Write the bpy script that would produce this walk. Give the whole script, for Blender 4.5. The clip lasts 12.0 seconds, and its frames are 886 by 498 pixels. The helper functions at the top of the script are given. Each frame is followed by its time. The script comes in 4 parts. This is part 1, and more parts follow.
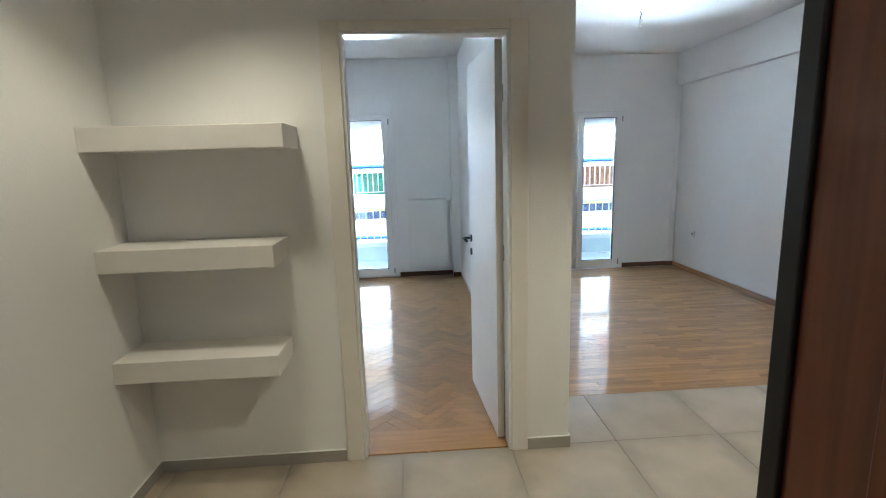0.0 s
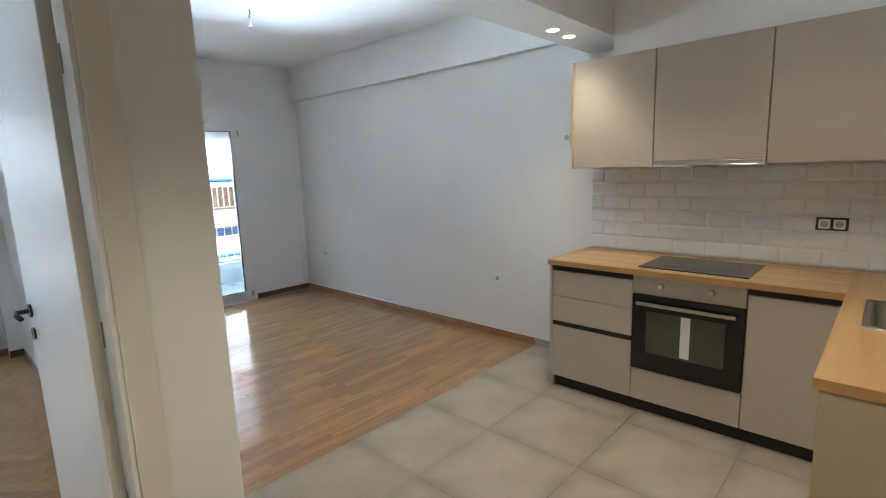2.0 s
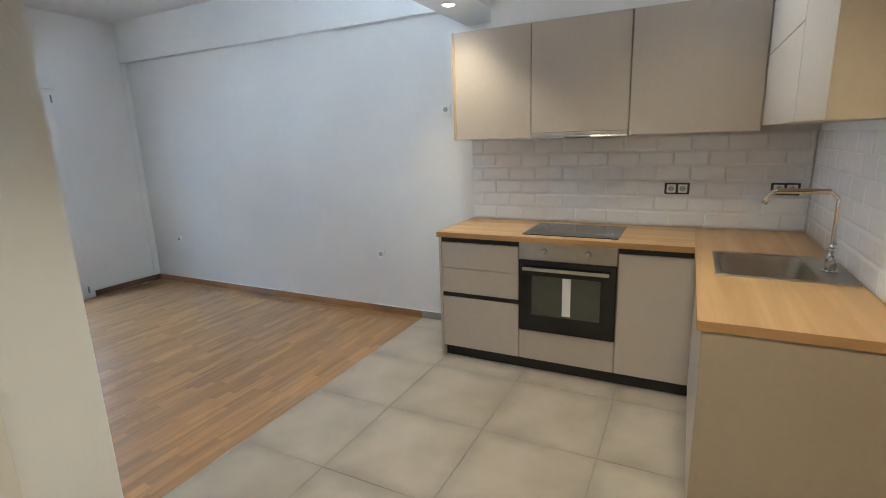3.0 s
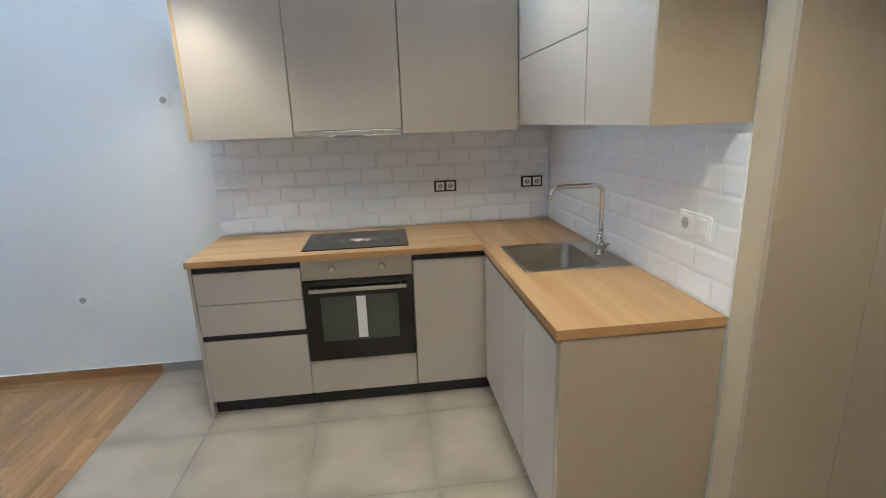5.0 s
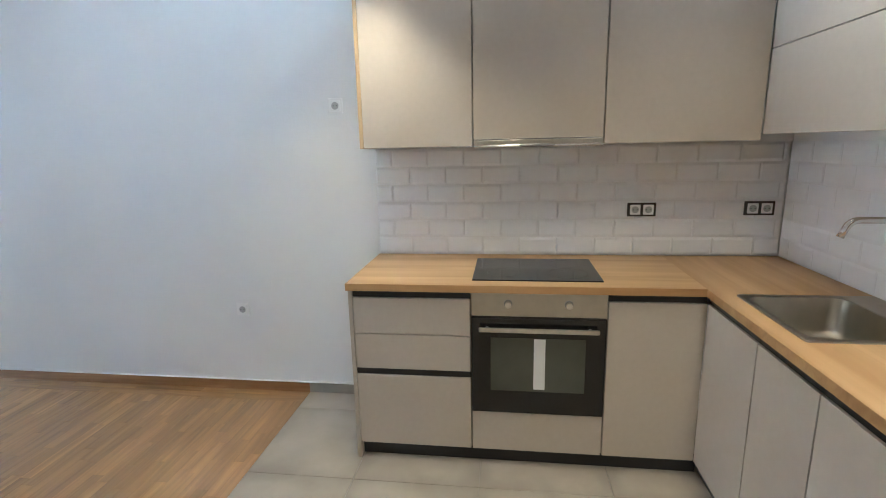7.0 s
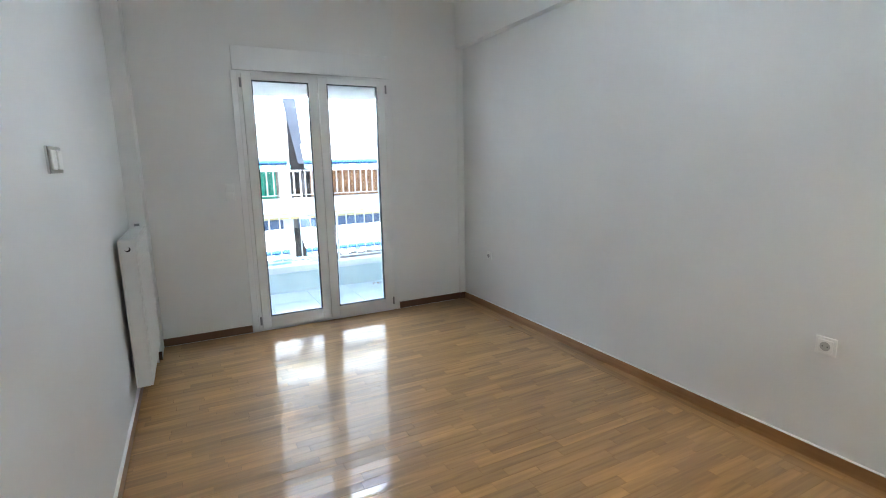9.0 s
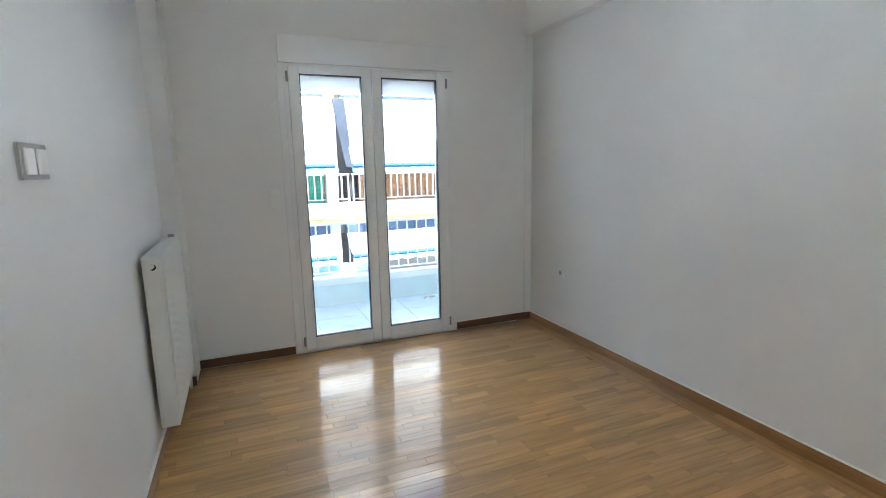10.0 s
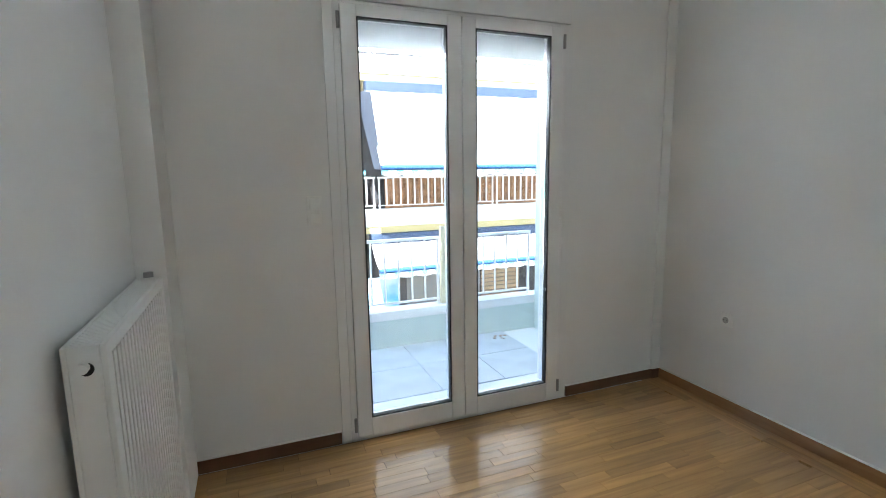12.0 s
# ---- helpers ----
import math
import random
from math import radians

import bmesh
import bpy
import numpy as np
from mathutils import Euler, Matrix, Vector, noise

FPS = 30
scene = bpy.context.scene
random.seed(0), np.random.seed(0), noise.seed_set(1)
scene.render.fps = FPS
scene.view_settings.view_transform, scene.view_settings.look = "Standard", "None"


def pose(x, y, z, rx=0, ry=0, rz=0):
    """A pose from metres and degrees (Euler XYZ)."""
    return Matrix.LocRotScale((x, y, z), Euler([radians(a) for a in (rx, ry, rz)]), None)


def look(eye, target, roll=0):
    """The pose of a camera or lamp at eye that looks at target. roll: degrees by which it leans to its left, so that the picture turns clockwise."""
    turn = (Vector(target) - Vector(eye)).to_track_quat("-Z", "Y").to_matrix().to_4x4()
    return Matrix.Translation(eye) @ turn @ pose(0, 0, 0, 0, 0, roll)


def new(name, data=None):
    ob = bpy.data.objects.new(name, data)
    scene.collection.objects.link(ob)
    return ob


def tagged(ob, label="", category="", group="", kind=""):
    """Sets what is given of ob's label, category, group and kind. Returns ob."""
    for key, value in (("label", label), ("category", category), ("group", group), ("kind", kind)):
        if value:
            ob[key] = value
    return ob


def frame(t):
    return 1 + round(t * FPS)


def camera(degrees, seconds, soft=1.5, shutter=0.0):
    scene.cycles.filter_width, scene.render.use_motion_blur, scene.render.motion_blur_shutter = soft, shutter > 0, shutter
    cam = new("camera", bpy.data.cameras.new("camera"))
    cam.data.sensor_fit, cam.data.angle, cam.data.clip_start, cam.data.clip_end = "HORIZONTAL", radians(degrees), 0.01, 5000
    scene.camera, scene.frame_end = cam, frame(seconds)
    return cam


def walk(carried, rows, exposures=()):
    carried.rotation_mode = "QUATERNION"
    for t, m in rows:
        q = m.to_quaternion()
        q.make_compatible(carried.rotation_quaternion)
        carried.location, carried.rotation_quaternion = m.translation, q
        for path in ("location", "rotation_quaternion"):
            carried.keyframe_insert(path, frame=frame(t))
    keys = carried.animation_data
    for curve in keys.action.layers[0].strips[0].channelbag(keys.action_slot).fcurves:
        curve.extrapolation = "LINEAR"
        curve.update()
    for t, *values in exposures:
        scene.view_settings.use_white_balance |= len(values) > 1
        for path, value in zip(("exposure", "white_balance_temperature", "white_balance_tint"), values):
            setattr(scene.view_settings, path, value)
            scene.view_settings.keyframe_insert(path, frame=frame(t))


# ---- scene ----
cam = camera(84.6, 12.0, soft=1.0)

PATH = [
    (0, (0.261, 0.564, 1.536), (0.375, 2.528, 1.175), -1.7),
    (0.5, (0.289, 0.775, 1.521), (0.633, 2.715, 1.173), -1.8),
    (1, (0.321, 0.965, 1.521), (1.063, 2.791, 1.178), -1.7),
    (1.5, (0.348, 1.158, 1.524), (1.557, 2.718, 1.193), -1.7),
    (2, (0.390, 1.288, 1.515), (1.832, 2.636, 1.189), -1.9),
    (2.5, (0.376, 1.393, 1.509), (1.944, 2.591, 1.181), -1.8),
    (3, (0.358, 1.474, 1.492), (2.099, 2.356, 1.055), -1.9),
    (3.5, (0.421, 1.562, 1.506), (2.23, 2.264, 1.022), -2.1),
    (5.3, (0.754, 1.985, 1.542), (2.669, 1.675, 1.055), -1.7),
    (5.5, (0.803, 2.017, 1.533), (2.718, 1.692, 1.057), -1.6),
    (6, (0.958, 2.065, 1.520), (2.874, 1.733, 1.051), -1.6),
    (6.5, (1.088, 2.115, 1.518), (3.024, 1.907, 1.062), -1.4),
    (7, (1.157, 2.233, 1.501), (3.095, 2.493, 1.079), -1.3),
    (7.5, (1.208, 2.413, 1.533), (3.012, 3.16, 1.098), -1.6),
    (9.3, (1.46, 2.936, 1.342), (2.259, 4.739, 1.011), -1.2),
    (9.5, (1.474, 3.04, 1.347), (2.248, 4.855, 1.021), -1.3),
    (10, (1.514, 3.352, 1.358), (2.256, 5.18, 1.027), -1.2),
    (10.5, (1.5, 3.677, 1.35), (2.22, 5.515, 1.03), -1.0),
    (11, (1.461, 4.038, 1.365), (2.16, 5.885, 1.053), -1.0),
    (11.5, (1.461, 4.359, 1.351), (2.157, 6.208, 1.036), -1.0),
    (12, (1.446, 4.708, 1.324), (2.167, 6.548, 1.016), -0.9),
]
walk(cam, [(t, look(eye, target, roll)) for t, eye, target, roll in PATH],
     [(0.0, 2.78, 5300, 3), (1.5, 2.6, 5550, 4), (2.5, 2.87, 5450, 5), (3.5, 3.0, 5200, 5), (5.5, 3.13, 4900, 4),
      (6.0, 3.17, 4950, 4), (6.5, 3.17, 5000, 4), (7.5, 2.98, 5350, 5), (9.5, 2.86, 5700, 3), (10.5, 2.75, 5800, 3), (12.0, 2.55, 5950, 3)])

# ---- world and light ----
world = bpy.data.worlds.new("sky_world")
scene.world = world
world.use_nodes = True
wn = world.node_tree.nodes
sky = wn.new("ShaderNodeTexSky")
sky.sky_type = "NISHITA"
sky.sun_disc = False
SUN_EL, SUN_AZ = radians(52), radians(200)
sky.sun_elevation, sky.sun_rotation = SUN_EL, SUN_AZ
world.node_tree.links.new(sky.outputs[0], wn["Background"].inputs[0])
wn["Background"].inputs[1].default_value = 0.15

sun = new("sun", bpy.data.lights.new("sun", "SUN"))
sun.data.energy, sun.data.angle, sun.data.color = 5.0, radians(0.5), (1.0, 0.95, 0.88)
SUN_DIR = Vector((math.sin(SUN_AZ) * math.cos(SUN_EL), math.cos(SUN_AZ) * math.cos(SUN_EL), math.sin(SUN_EL)))
sun.matrix_world = look(SUN_DIR * 30, (0, 0, 0))

SPOT_W = 2.9
HALL_W = 9.5
ENTRY_W = 20.0
KITCHEN_W = 4.3


def window_lamp(x, y, z, tilt, spread, power, width, height, colour):
    """Daylight that comes in by a window: tilt, the degrees by which it goes up (or down, from the sky)."""
    lamp = new("window_light", bpy.data.lights.new("window_light", "AREA"))
    lamp.data.shape, lamp.data.size, lamp.data.size_y = "RECTANGLE", width, height
    lamp.data.energy, lamp.data.color, lamp.data.spread = power, colour, radians(spread)
    t = radians(tilt)
    lamp.matrix_world = look((x, y, z), (x, y - math.cos(t), z + math.sin(t)))


for wx in (2.45, -0.60):
    window_lamp(wx, 7.36, 1.76, 16, 37, 6.3, 1.1, 0.40, (0.90, 0.96, 1.0))
    window_lamp(wx, 7.32, 2.22, -48, 84, 1.8, 1.15, 0.30, (0.87, 0.94, 1.0))


# ---- materials ----
def material(name, base, rough=0.5, metal=0.0, spots=None, scale=6.0, amount=0.08, bump=0.0, bump_scale=60.0,
             coat=0.0, random_value=0.0, island=0.0, spec=0.5):
    m = bpy.data.materials.new(name)
    m.use_nodes = True
    n, l = m.node_tree.nodes, m.node_tree.links
    p = n["Principled BSDF"]
    p.inputs["Roughness"].default_value = rough
    p.inputs["Metallic"].default_value = metal
    p.inputs["Coat Weight"].default_value = coat
    p.inputs["Coat Roughness"].default_value = 0.08
    p.inputs["Specular IOR Level"].default_value = spec
    co = n.new("ShaderNodeTexCoord")
    big = n.new("ShaderNodeTexNoise")
    big.inputs["Scale"].default_value, big.inputs["Detail"].default_value = scale, 5
    l.new(co.outputs["Object"], big.inputs["Vector"])
    other = spots or tuple(c * (1 - 2 * amount) for c in base)
    mix = n.new("ShaderNodeMix")
    mix.data_type = "RGBA"
    mix.inputs["A"].default_value = (*base, 1)
    mix.inputs["B"].default_value = (*other, 1)
    ramp = n.new("ShaderNodeMapRange")
    ramp.inputs["From Min"].default_value, ramp.inputs["From Max"].default_value = 0.35, 0.68
    l.new(big.outputs["Fac"], ramp.inputs["Value"])
    l.new(ramp.outputs[0], mix.inputs["Factor"])
    out = mix.outputs["Result"]
    if random_value or island:
        hsv = n.new("ShaderNodeHueSaturation")
        add = n.new("ShaderNodeMapRange")
        if random_value:
            src = n.new("ShaderNodeObjectInfo").outputs["Random"]
        else:
            src = n.new("ShaderNodeNewGeometry").outputs["Random Per Island"]
        v = random_value or island
        add.inputs["To Min"].default_value, add.inputs["To Max"].default_value = 1 - v, 1 + v
        l.new(src, add.inputs["Value"])
        l.new(add.outputs[0], hsv.inputs["Value"])
        l.new(out, hsv.inputs["Color"])
        out = hsv.outputs["Color"]
    l.new(out, p.inputs["Base Color"])
    if bump:
        fine = n.new("ShaderNodeTexNoise")
        fine.inputs["Scale"].default_value, fine.inputs["Detail"].default_value = bump_scale, 4
        l.new(co.outputs["Object"], fine.inputs["Vector"])
        b = n.new("ShaderNodeBump")
        b.inputs["Strength"].default_value, b.inputs["Distance"].default_value = bump, 0.004
        l.new(fine.outputs["Fac"], b.inputs["Height"])
        l.new(b.outputs[0], p.inputs["Normal"])
    return m


def wood(name, light, dark, along="X", rough=0.3, coat=0.0, vary=0.0, per_island=False, grain=1.0, wave=0.0):
    """Wood with its grain along one axis; vary: how far pieces differ."""
    m = bpy.data.materials.new(name)
    m.use_nodes = True
    n, l = m.node_tree.nodes, m.node_tree.links
    p = n["Principled BSDF"]
    p.inputs["Roughness"].default_value = rough
    p.inputs["Coat Weight"].default_value = coat
    p.inputs["Coat Roughness"].default_value = 0.08
    geo = n.new("ShaderNodeNewGeometry")
    rnd = geo.outputs["Random Per Island"] if per_island else n.new("ShaderNodeObjectInfo").outputs["Random"]
    shift = n.new("ShaderNodeVectorMath")
    shift.operation = "ADD"
    scl = n.new("ShaderNodeMath")
    scl.operation = "MULTIPLY"
    scl.inputs[1].default_value = 37.0 if vary else 0.0
    l.new(rnd, scl.inputs[0])
    l.new(geo.outputs["Position"], shift.inputs[0])
    l.new(scl.outputs[0], shift.inputs[1])
    mp = n.new("ShaderNodeMapping")
    s = {"X": (2.2, 34, 34), "Y": (34, 2.2, 34), "Z": (34, 34, 2.2)}[along]
    mp.inputs["Scale"].default_value = [v * grain for v in s]
    l.new(shift.outputs[0], mp.inputs["Vector"])
    g = n.new("ShaderNodeTexNoise")
    g.inputs["Scale"].default_value, g.inputs["Detail"].default_value, g.inputs["Distortion"].default_value = 1.0, 6, 0.6
    l.new(mp.outputs[0], g.inputs["Vector"])
    big = n.new("ShaderNodeTexNoise")
    big.inputs["Scale"].default_value, big.inputs["Detail"].default_value = 1.3, 3
    l.new(geo.outputs["Position"], big.inputs["Vector"])
    r = n.new("ShaderNodeMapRange")
    r.inputs["From Min"].default_value, r.inputs["From Max"].default_value = 0.32, 0.72
    l.new(g.outputs["Fac"], r.inputs["Value"])
    mix = n.new("ShaderNodeMix")
    mix.data_type = "RGBA"
    mix.inputs["A"].default_value, mix.inputs["B"].default_value = (*light, 1), (*dark, 1)
    l.new(r.outputs[0], mix.inputs["Factor"])
    hsv = n.new("ShaderNodeHueSaturation")
    l.new(mix.outputs["Result"], hsv.inputs["Color"])
    a = n.new("ShaderNodeMapRange")
    a.inputs["To Min"].default_value, a.inputs["To Max"].default_value = 1 - vary, 1 + vary
    l.new(rnd, a.inputs["Value"])
    b = n.new("ShaderNodeMapRange")
    b.inputs["To Min"].default_value, b.inputs["To Max"].default_value = 0.9, 1.1
    l.new(big.outputs["Fac"], b.inputs["Value"])
    mu = n.new("ShaderNodeMath")
    mu.operation = "MULTIPLY"
    l.new(a.outputs[0], mu.inputs[0])
    l.new(b.outputs[0], mu.inputs[1])
    l.new(mu.outputs[0], hsv.inputs["Value"])
    l.new(hsv.outputs[0], p.inputs["Base Color"])
    bump = n.new("ShaderNodeBump")
    bump.inputs["Strength"].default_value, bump.inputs["Distance"].default_value = 0.12, 0.002
    if wave:
        wv = n.new("ShaderNodeTexNoise")
        wv.inputs["Scale"].default_value, wv.inputs["Detail"].default_value = 9.0, 2
        l.new(shift.outputs[0], wv.inputs["Vector"])
        bump.inputs["Strength"].default_value, bump.inputs["Distance"].default_value = wave, 0.002
        l.new(wv.outputs["Fac"], bump.inputs["Height"])
    else:
        l.new(g.outputs["Fac"], bump.inputs["Height"])
    l.new(bump.outputs[0], p.inputs["Normal"])
    return m


def stone_tile(name):
    """Grey-beige porcelain: soft clouds, and a print that darkens unevenly towards the rim."""
    m = material(name, (0.46, 0.405, 0.325), 0.28, spots=(0.37, 0.32, 0.25), scale=3.0, bump=0.03, bump_scale=180, random_value=0.04)
    n, l = m.node_tree.nodes, m.node_tree.links
    p = n["Principled BSDF"]
    out = p.inputs["Base Color"].links[0].from_socket
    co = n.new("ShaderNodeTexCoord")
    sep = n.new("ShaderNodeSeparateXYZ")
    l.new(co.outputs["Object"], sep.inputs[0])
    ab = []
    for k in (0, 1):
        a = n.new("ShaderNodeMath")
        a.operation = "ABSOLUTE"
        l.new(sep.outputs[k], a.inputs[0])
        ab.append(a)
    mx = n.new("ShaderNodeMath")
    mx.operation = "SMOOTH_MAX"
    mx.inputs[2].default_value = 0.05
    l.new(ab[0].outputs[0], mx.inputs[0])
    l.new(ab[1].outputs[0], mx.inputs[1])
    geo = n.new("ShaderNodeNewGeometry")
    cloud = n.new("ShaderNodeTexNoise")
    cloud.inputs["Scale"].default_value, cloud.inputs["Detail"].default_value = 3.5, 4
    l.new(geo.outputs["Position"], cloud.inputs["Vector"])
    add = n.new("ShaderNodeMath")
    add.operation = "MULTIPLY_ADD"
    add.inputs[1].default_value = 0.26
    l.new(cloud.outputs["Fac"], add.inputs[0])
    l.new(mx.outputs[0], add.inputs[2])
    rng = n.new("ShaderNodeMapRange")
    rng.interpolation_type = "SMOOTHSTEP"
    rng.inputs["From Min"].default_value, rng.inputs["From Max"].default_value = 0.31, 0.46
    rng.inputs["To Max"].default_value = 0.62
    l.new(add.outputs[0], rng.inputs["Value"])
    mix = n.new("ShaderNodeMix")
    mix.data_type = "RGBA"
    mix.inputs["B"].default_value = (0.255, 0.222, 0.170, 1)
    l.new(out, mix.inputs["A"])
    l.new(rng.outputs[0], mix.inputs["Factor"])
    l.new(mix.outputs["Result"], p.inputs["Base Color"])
    return m


def glass(name, tint=(1, 1, 1), rough=0.0):
    m = bpy.data.materials.new(name)
    m.use_nodes = True
    p = m.node_tree.nodes["Principled BSDF"]
    p.inputs["Base Color"].default_value = (*tint, 1)
    p.inputs["Roughness"].default_value = rough
    p.inputs["Transmission Weight"].default_value = 1.0
    p.inputs["IOR"].default_value = 1.45
    return m


def glow(name, colour, strength):
    m = bpy.data.materials.new(name)
    m.use_nodes = True
    p = m.node_tree.nodes["Principled BSDF"]
    p.inputs["Emission Color"].default_value = (*colour, 1)
    p.inputs["Emission Strength"].default_value = strength
    return m


PLASTER = material("wall_paint", (0.80, 0.80, 0.79), 0.55, spots=(0.77, 0.77, 0.76), scale=1.6, bump=0.22, bump_scale=80)
CEILING = material("ceiling_paint", (0.82, 0.82, 0.81), 0.7, spots=(0.79, 0.79, 0.78), scale=1.2, bump=0.05, bump_scale=70)
SHELF = material("shelf_paint", (0.80, 0.78, 0.74), 0.5, amount=0.02, bump=0.05)
LACQUER = material("white_lacquer", (0.80, 0.80, 0.79), 0.35, amount=0.01, bump=0.02, bump_scale=200)
CASING = material("casing_paint", (0.74, 0.71, 0.65), 0.35, amount=0.02, bump=0.02, bump_scale=200)
DOOR_SIDE = material("door_edge", (0.60, 0.57, 0.51), 0.45, amount=0.03)
PVC = material("white_pvc", (0.82, 0.82, 0.82), 0.22, amount=0.01)
GASKET = material("black_gasket", (0.015, 0.015, 0.016), 0.5, amount=0.1)
GREY_METAL = material("grey_metal", (0.30, 0.30, 0.31), 0.35, 0.7, amount=0.06)
FRONT = material("cabinet_laminate", (0.48, 0.422, 0.352), 0.42, spots=(0.465, 0.408, 0.338), scale=40, bump=0.05, bump_scale=240)
CARCASS = material("cabinet_carcass", (0.46, 0.40, 0.32), 0.5, amount=0.03)
# Cabinet laminate for hall-facing sides; dim warm lamplight is put into its colour.
FRONT_LAMPLIT = material("laminate_lamplit", (0.43, 0.355, 0.25), 0.42, spots=(0.415, 0.34, 0.24), scale=40, bump=0.05, bump_scale=240)
WALL_END_LIT = material("wall_end_lamplit", (0.56, 0.475, 0.325), 0.45, amount=0.03)
EDGE = material("cabinet_edge", (0.50, 0.36, 0.20), 0.5, amount=0.05)
PROFILE = material("black_profile", (0.010, 0.010, 0.011), 0.4, amount=0.1)
PLINTH = material("plinth", (0.014, 0.015, 0.018), 0.35, amount=0.1)
WORKTOP = wood("worktop_oak", (0.61, 0.405, 0.20), (0.42, 0.245, 0.10), "Y", 0.42, grain=0.32)
WORKTOP_X = wood("worktop_oak_across", (0.61, 0.405, 0.20), (0.42, 0.245, 0.10), "X", 0.42, grain=0.32)
WORKTOP_EDGE = wood("worktop_edge", (0.50, 0.30, 0.125), (0.38, 0.21, 0.08), "Y", 0.45, grain=0.7)
STEEL = material("brushed_steel", (0.50, 0.465, 0.41), 0.28, 1.0, amount=0.04, scale=20)
BOWL = material("bowl_steel", (0.50, 0.46, 0.38), 0.28, 1.0, amount=0.08, scale=8)
CHROME = material("chrome", (0.72, 0.72, 0.72), 0.08, 1.0, amount=0.02)
OVEN_BLACK = material("oven_enamel", (0.008, 0.008, 0.009), 0.12, amount=0.1)
OVEN_GLASS = material("oven_window", (0.075, 0.078, 0.060), 0.05, amount=0.1)
HOB = material("hob_glass", (0.018, 0.020, 0.024), 0.10, amount=0.1)
ZONE = material("hob_print", (0.05, 0.05, 0.053), 0.3, amount=0.1)
PAPER = material("white_sticker", (0.70, 0.70, 0.68), 0.6, amount=0.02)
METRO = material("metro_glaze", (0.86, 0.87, 0.88), 0.12, amount=0.01, scale=30, random_value=0.008)
GROUT = material("grout", (0.80, 0.80, 0.79), 0.8, amount=0.05)
SOCKET = material("socket_plastic", (0.84, 0.84, 0.82), 0.3, amount=0.02)
WELL_SHADE = material("socket_well_shade", (0.42, 0.42, 0.41), 0.4, amount=0.05)
HOLE_SHADE = material("socket_hole_shade", (0.12, 0.12, 0.12), 0.5, amount=0.1)
FRAME_BLACK = material("black_plate", (0.02, 0.02, 0.022), 0.35, amount=0.1)
PLANK = wood("varnished_oak", (0.46, 0.252, 0.084), (0.28, 0.148, 0.047), "X", 0.42, 0.85, vary=0.20, wave=0.07)
PLANK_ISLAND = wood("varnished_oak_rest", (0.46, 0.252, 0.084), (0.28, 0.148, 0.047), "X", 0.42, 0.85, vary=0.20, per_island=True, wave=0.07)
PLANK_Y = wood("varnished_oak_border", (0.46, 0.252, 0.084), (0.28, 0.148, 0.047), "Y", 0.42, 0.85, vary=0.20, wave=0.07)
BLOCK = wood("varnished_block", (0.42, 0.235, 0.085), (0.31, 0.165, 0.056), "X", 0.30, 0.9, vary=0.17, wave=0.11)
BLOCK_ISLAND = wood("varnished_block_rest", (0.42, 0.235, 0.085), (0.31, 0.165, 0.056), "X", 0.30, 0.9, vary=0.17, per_island=True, wave=0.06)
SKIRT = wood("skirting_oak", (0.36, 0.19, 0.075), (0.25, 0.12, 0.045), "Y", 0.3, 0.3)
# Same oak across the backlit window walls; their shade is in the colour.
SKIRT_X_SHADE = wood("skirting_oak_across_shaded", (0.15, 0.072, 0.034), (0.10, 0.048, 0.022), "X", 0.3, 0.3)
SUBFLOOR = material("dark_joint", (0.17, 0.09, 0.04), 0.6, amount=0.1)
TILE_JOINT = material("tile_joint", (0.33, 0.30, 0.245), 0.8, amount=0.1)
TILE = stone_tile("porcelain")
TILE_SKIRT = material("porcelain_skirting", (0.36, 0.34, 0.31), 0.35, amount=0.06)
MAHOGANY = wood("mahogany", (0.21, 0.062, 0.028), (0.125, 0.034, 0.016), "Z", 0.35, 0.2)
DARK_STEEL = material("dark_steel_edge", (0.012, 0.012, 0.016), 0.4, 0.3, amount=0.1)
ENAMEL = material("radiator_enamel", (0.78, 0.78, 0.76), 0.3, amount=0.01)
HANDLE_BLACK = material("handle_black", (0.02, 0.02, 0.022), 0.3, 0.6, amount=0.1)
GLASS = glass("window_glass")
LAMP = glow("lamp_face", (1.0, 0.82, 0.60), 4.0)
CURTAIN_GREY = material("shutter_curtain", (0.62, 0.63, 0.64), 0.5, amount=0.03)
RAIL_SHADE = material("rail_shade", (0.09, 0.095, 0.105), 0.8, amount=0.1)
BULB = material("bulb_glass", (0.75, 0.75, 0.72), 0.1, amount=0.02)
WIRE = material("wire", (0.08, 0.07, 0.07), 0.5, amount=0.1)
RENDER_WHITE = material("facade_white", (0.80, 0.80, 0.78), 0.8, amount=0.04, scale=1.5)
RENDER_YELLOW = material("facade_yellow", (0.62, 0.50, 0.24), 0.8, amount=0.05, scale=1.5)
# Wall behind the balconies; shade of the recesses is put into its grey.
RENDER_SHADE = material("facade_wall_shade", (0.28, 0.28, 0.29), 0.8, amount=0.08, scale=0.8)
BALCONY_WHITE = material("parapet_paint", (0.60, 0.68, 0.64), 0.7, amount=0.04)
BALCONY_TILE = material("balcony_tile", (0.58, 0.61, 0.62), 0.5, amount=0.08, random_value=0.04)
RAIL_WHITE = material("rail_paint", (0.80, 0.80, 0.78), 0.4, amount=0.03)
AWNING = material("awning_cloth", (0.82, 0.82, 0.82), 0.8, amount=0.03, scale=2)
AWNING_BLUE = material("awning_blue", (0.03, 0.10, 0.26), 0.8, amount=0.1)
AWNING_TEAL = material("awning_teal", (0.16, 0.45, 0.48), 0.8, amount=0.1)
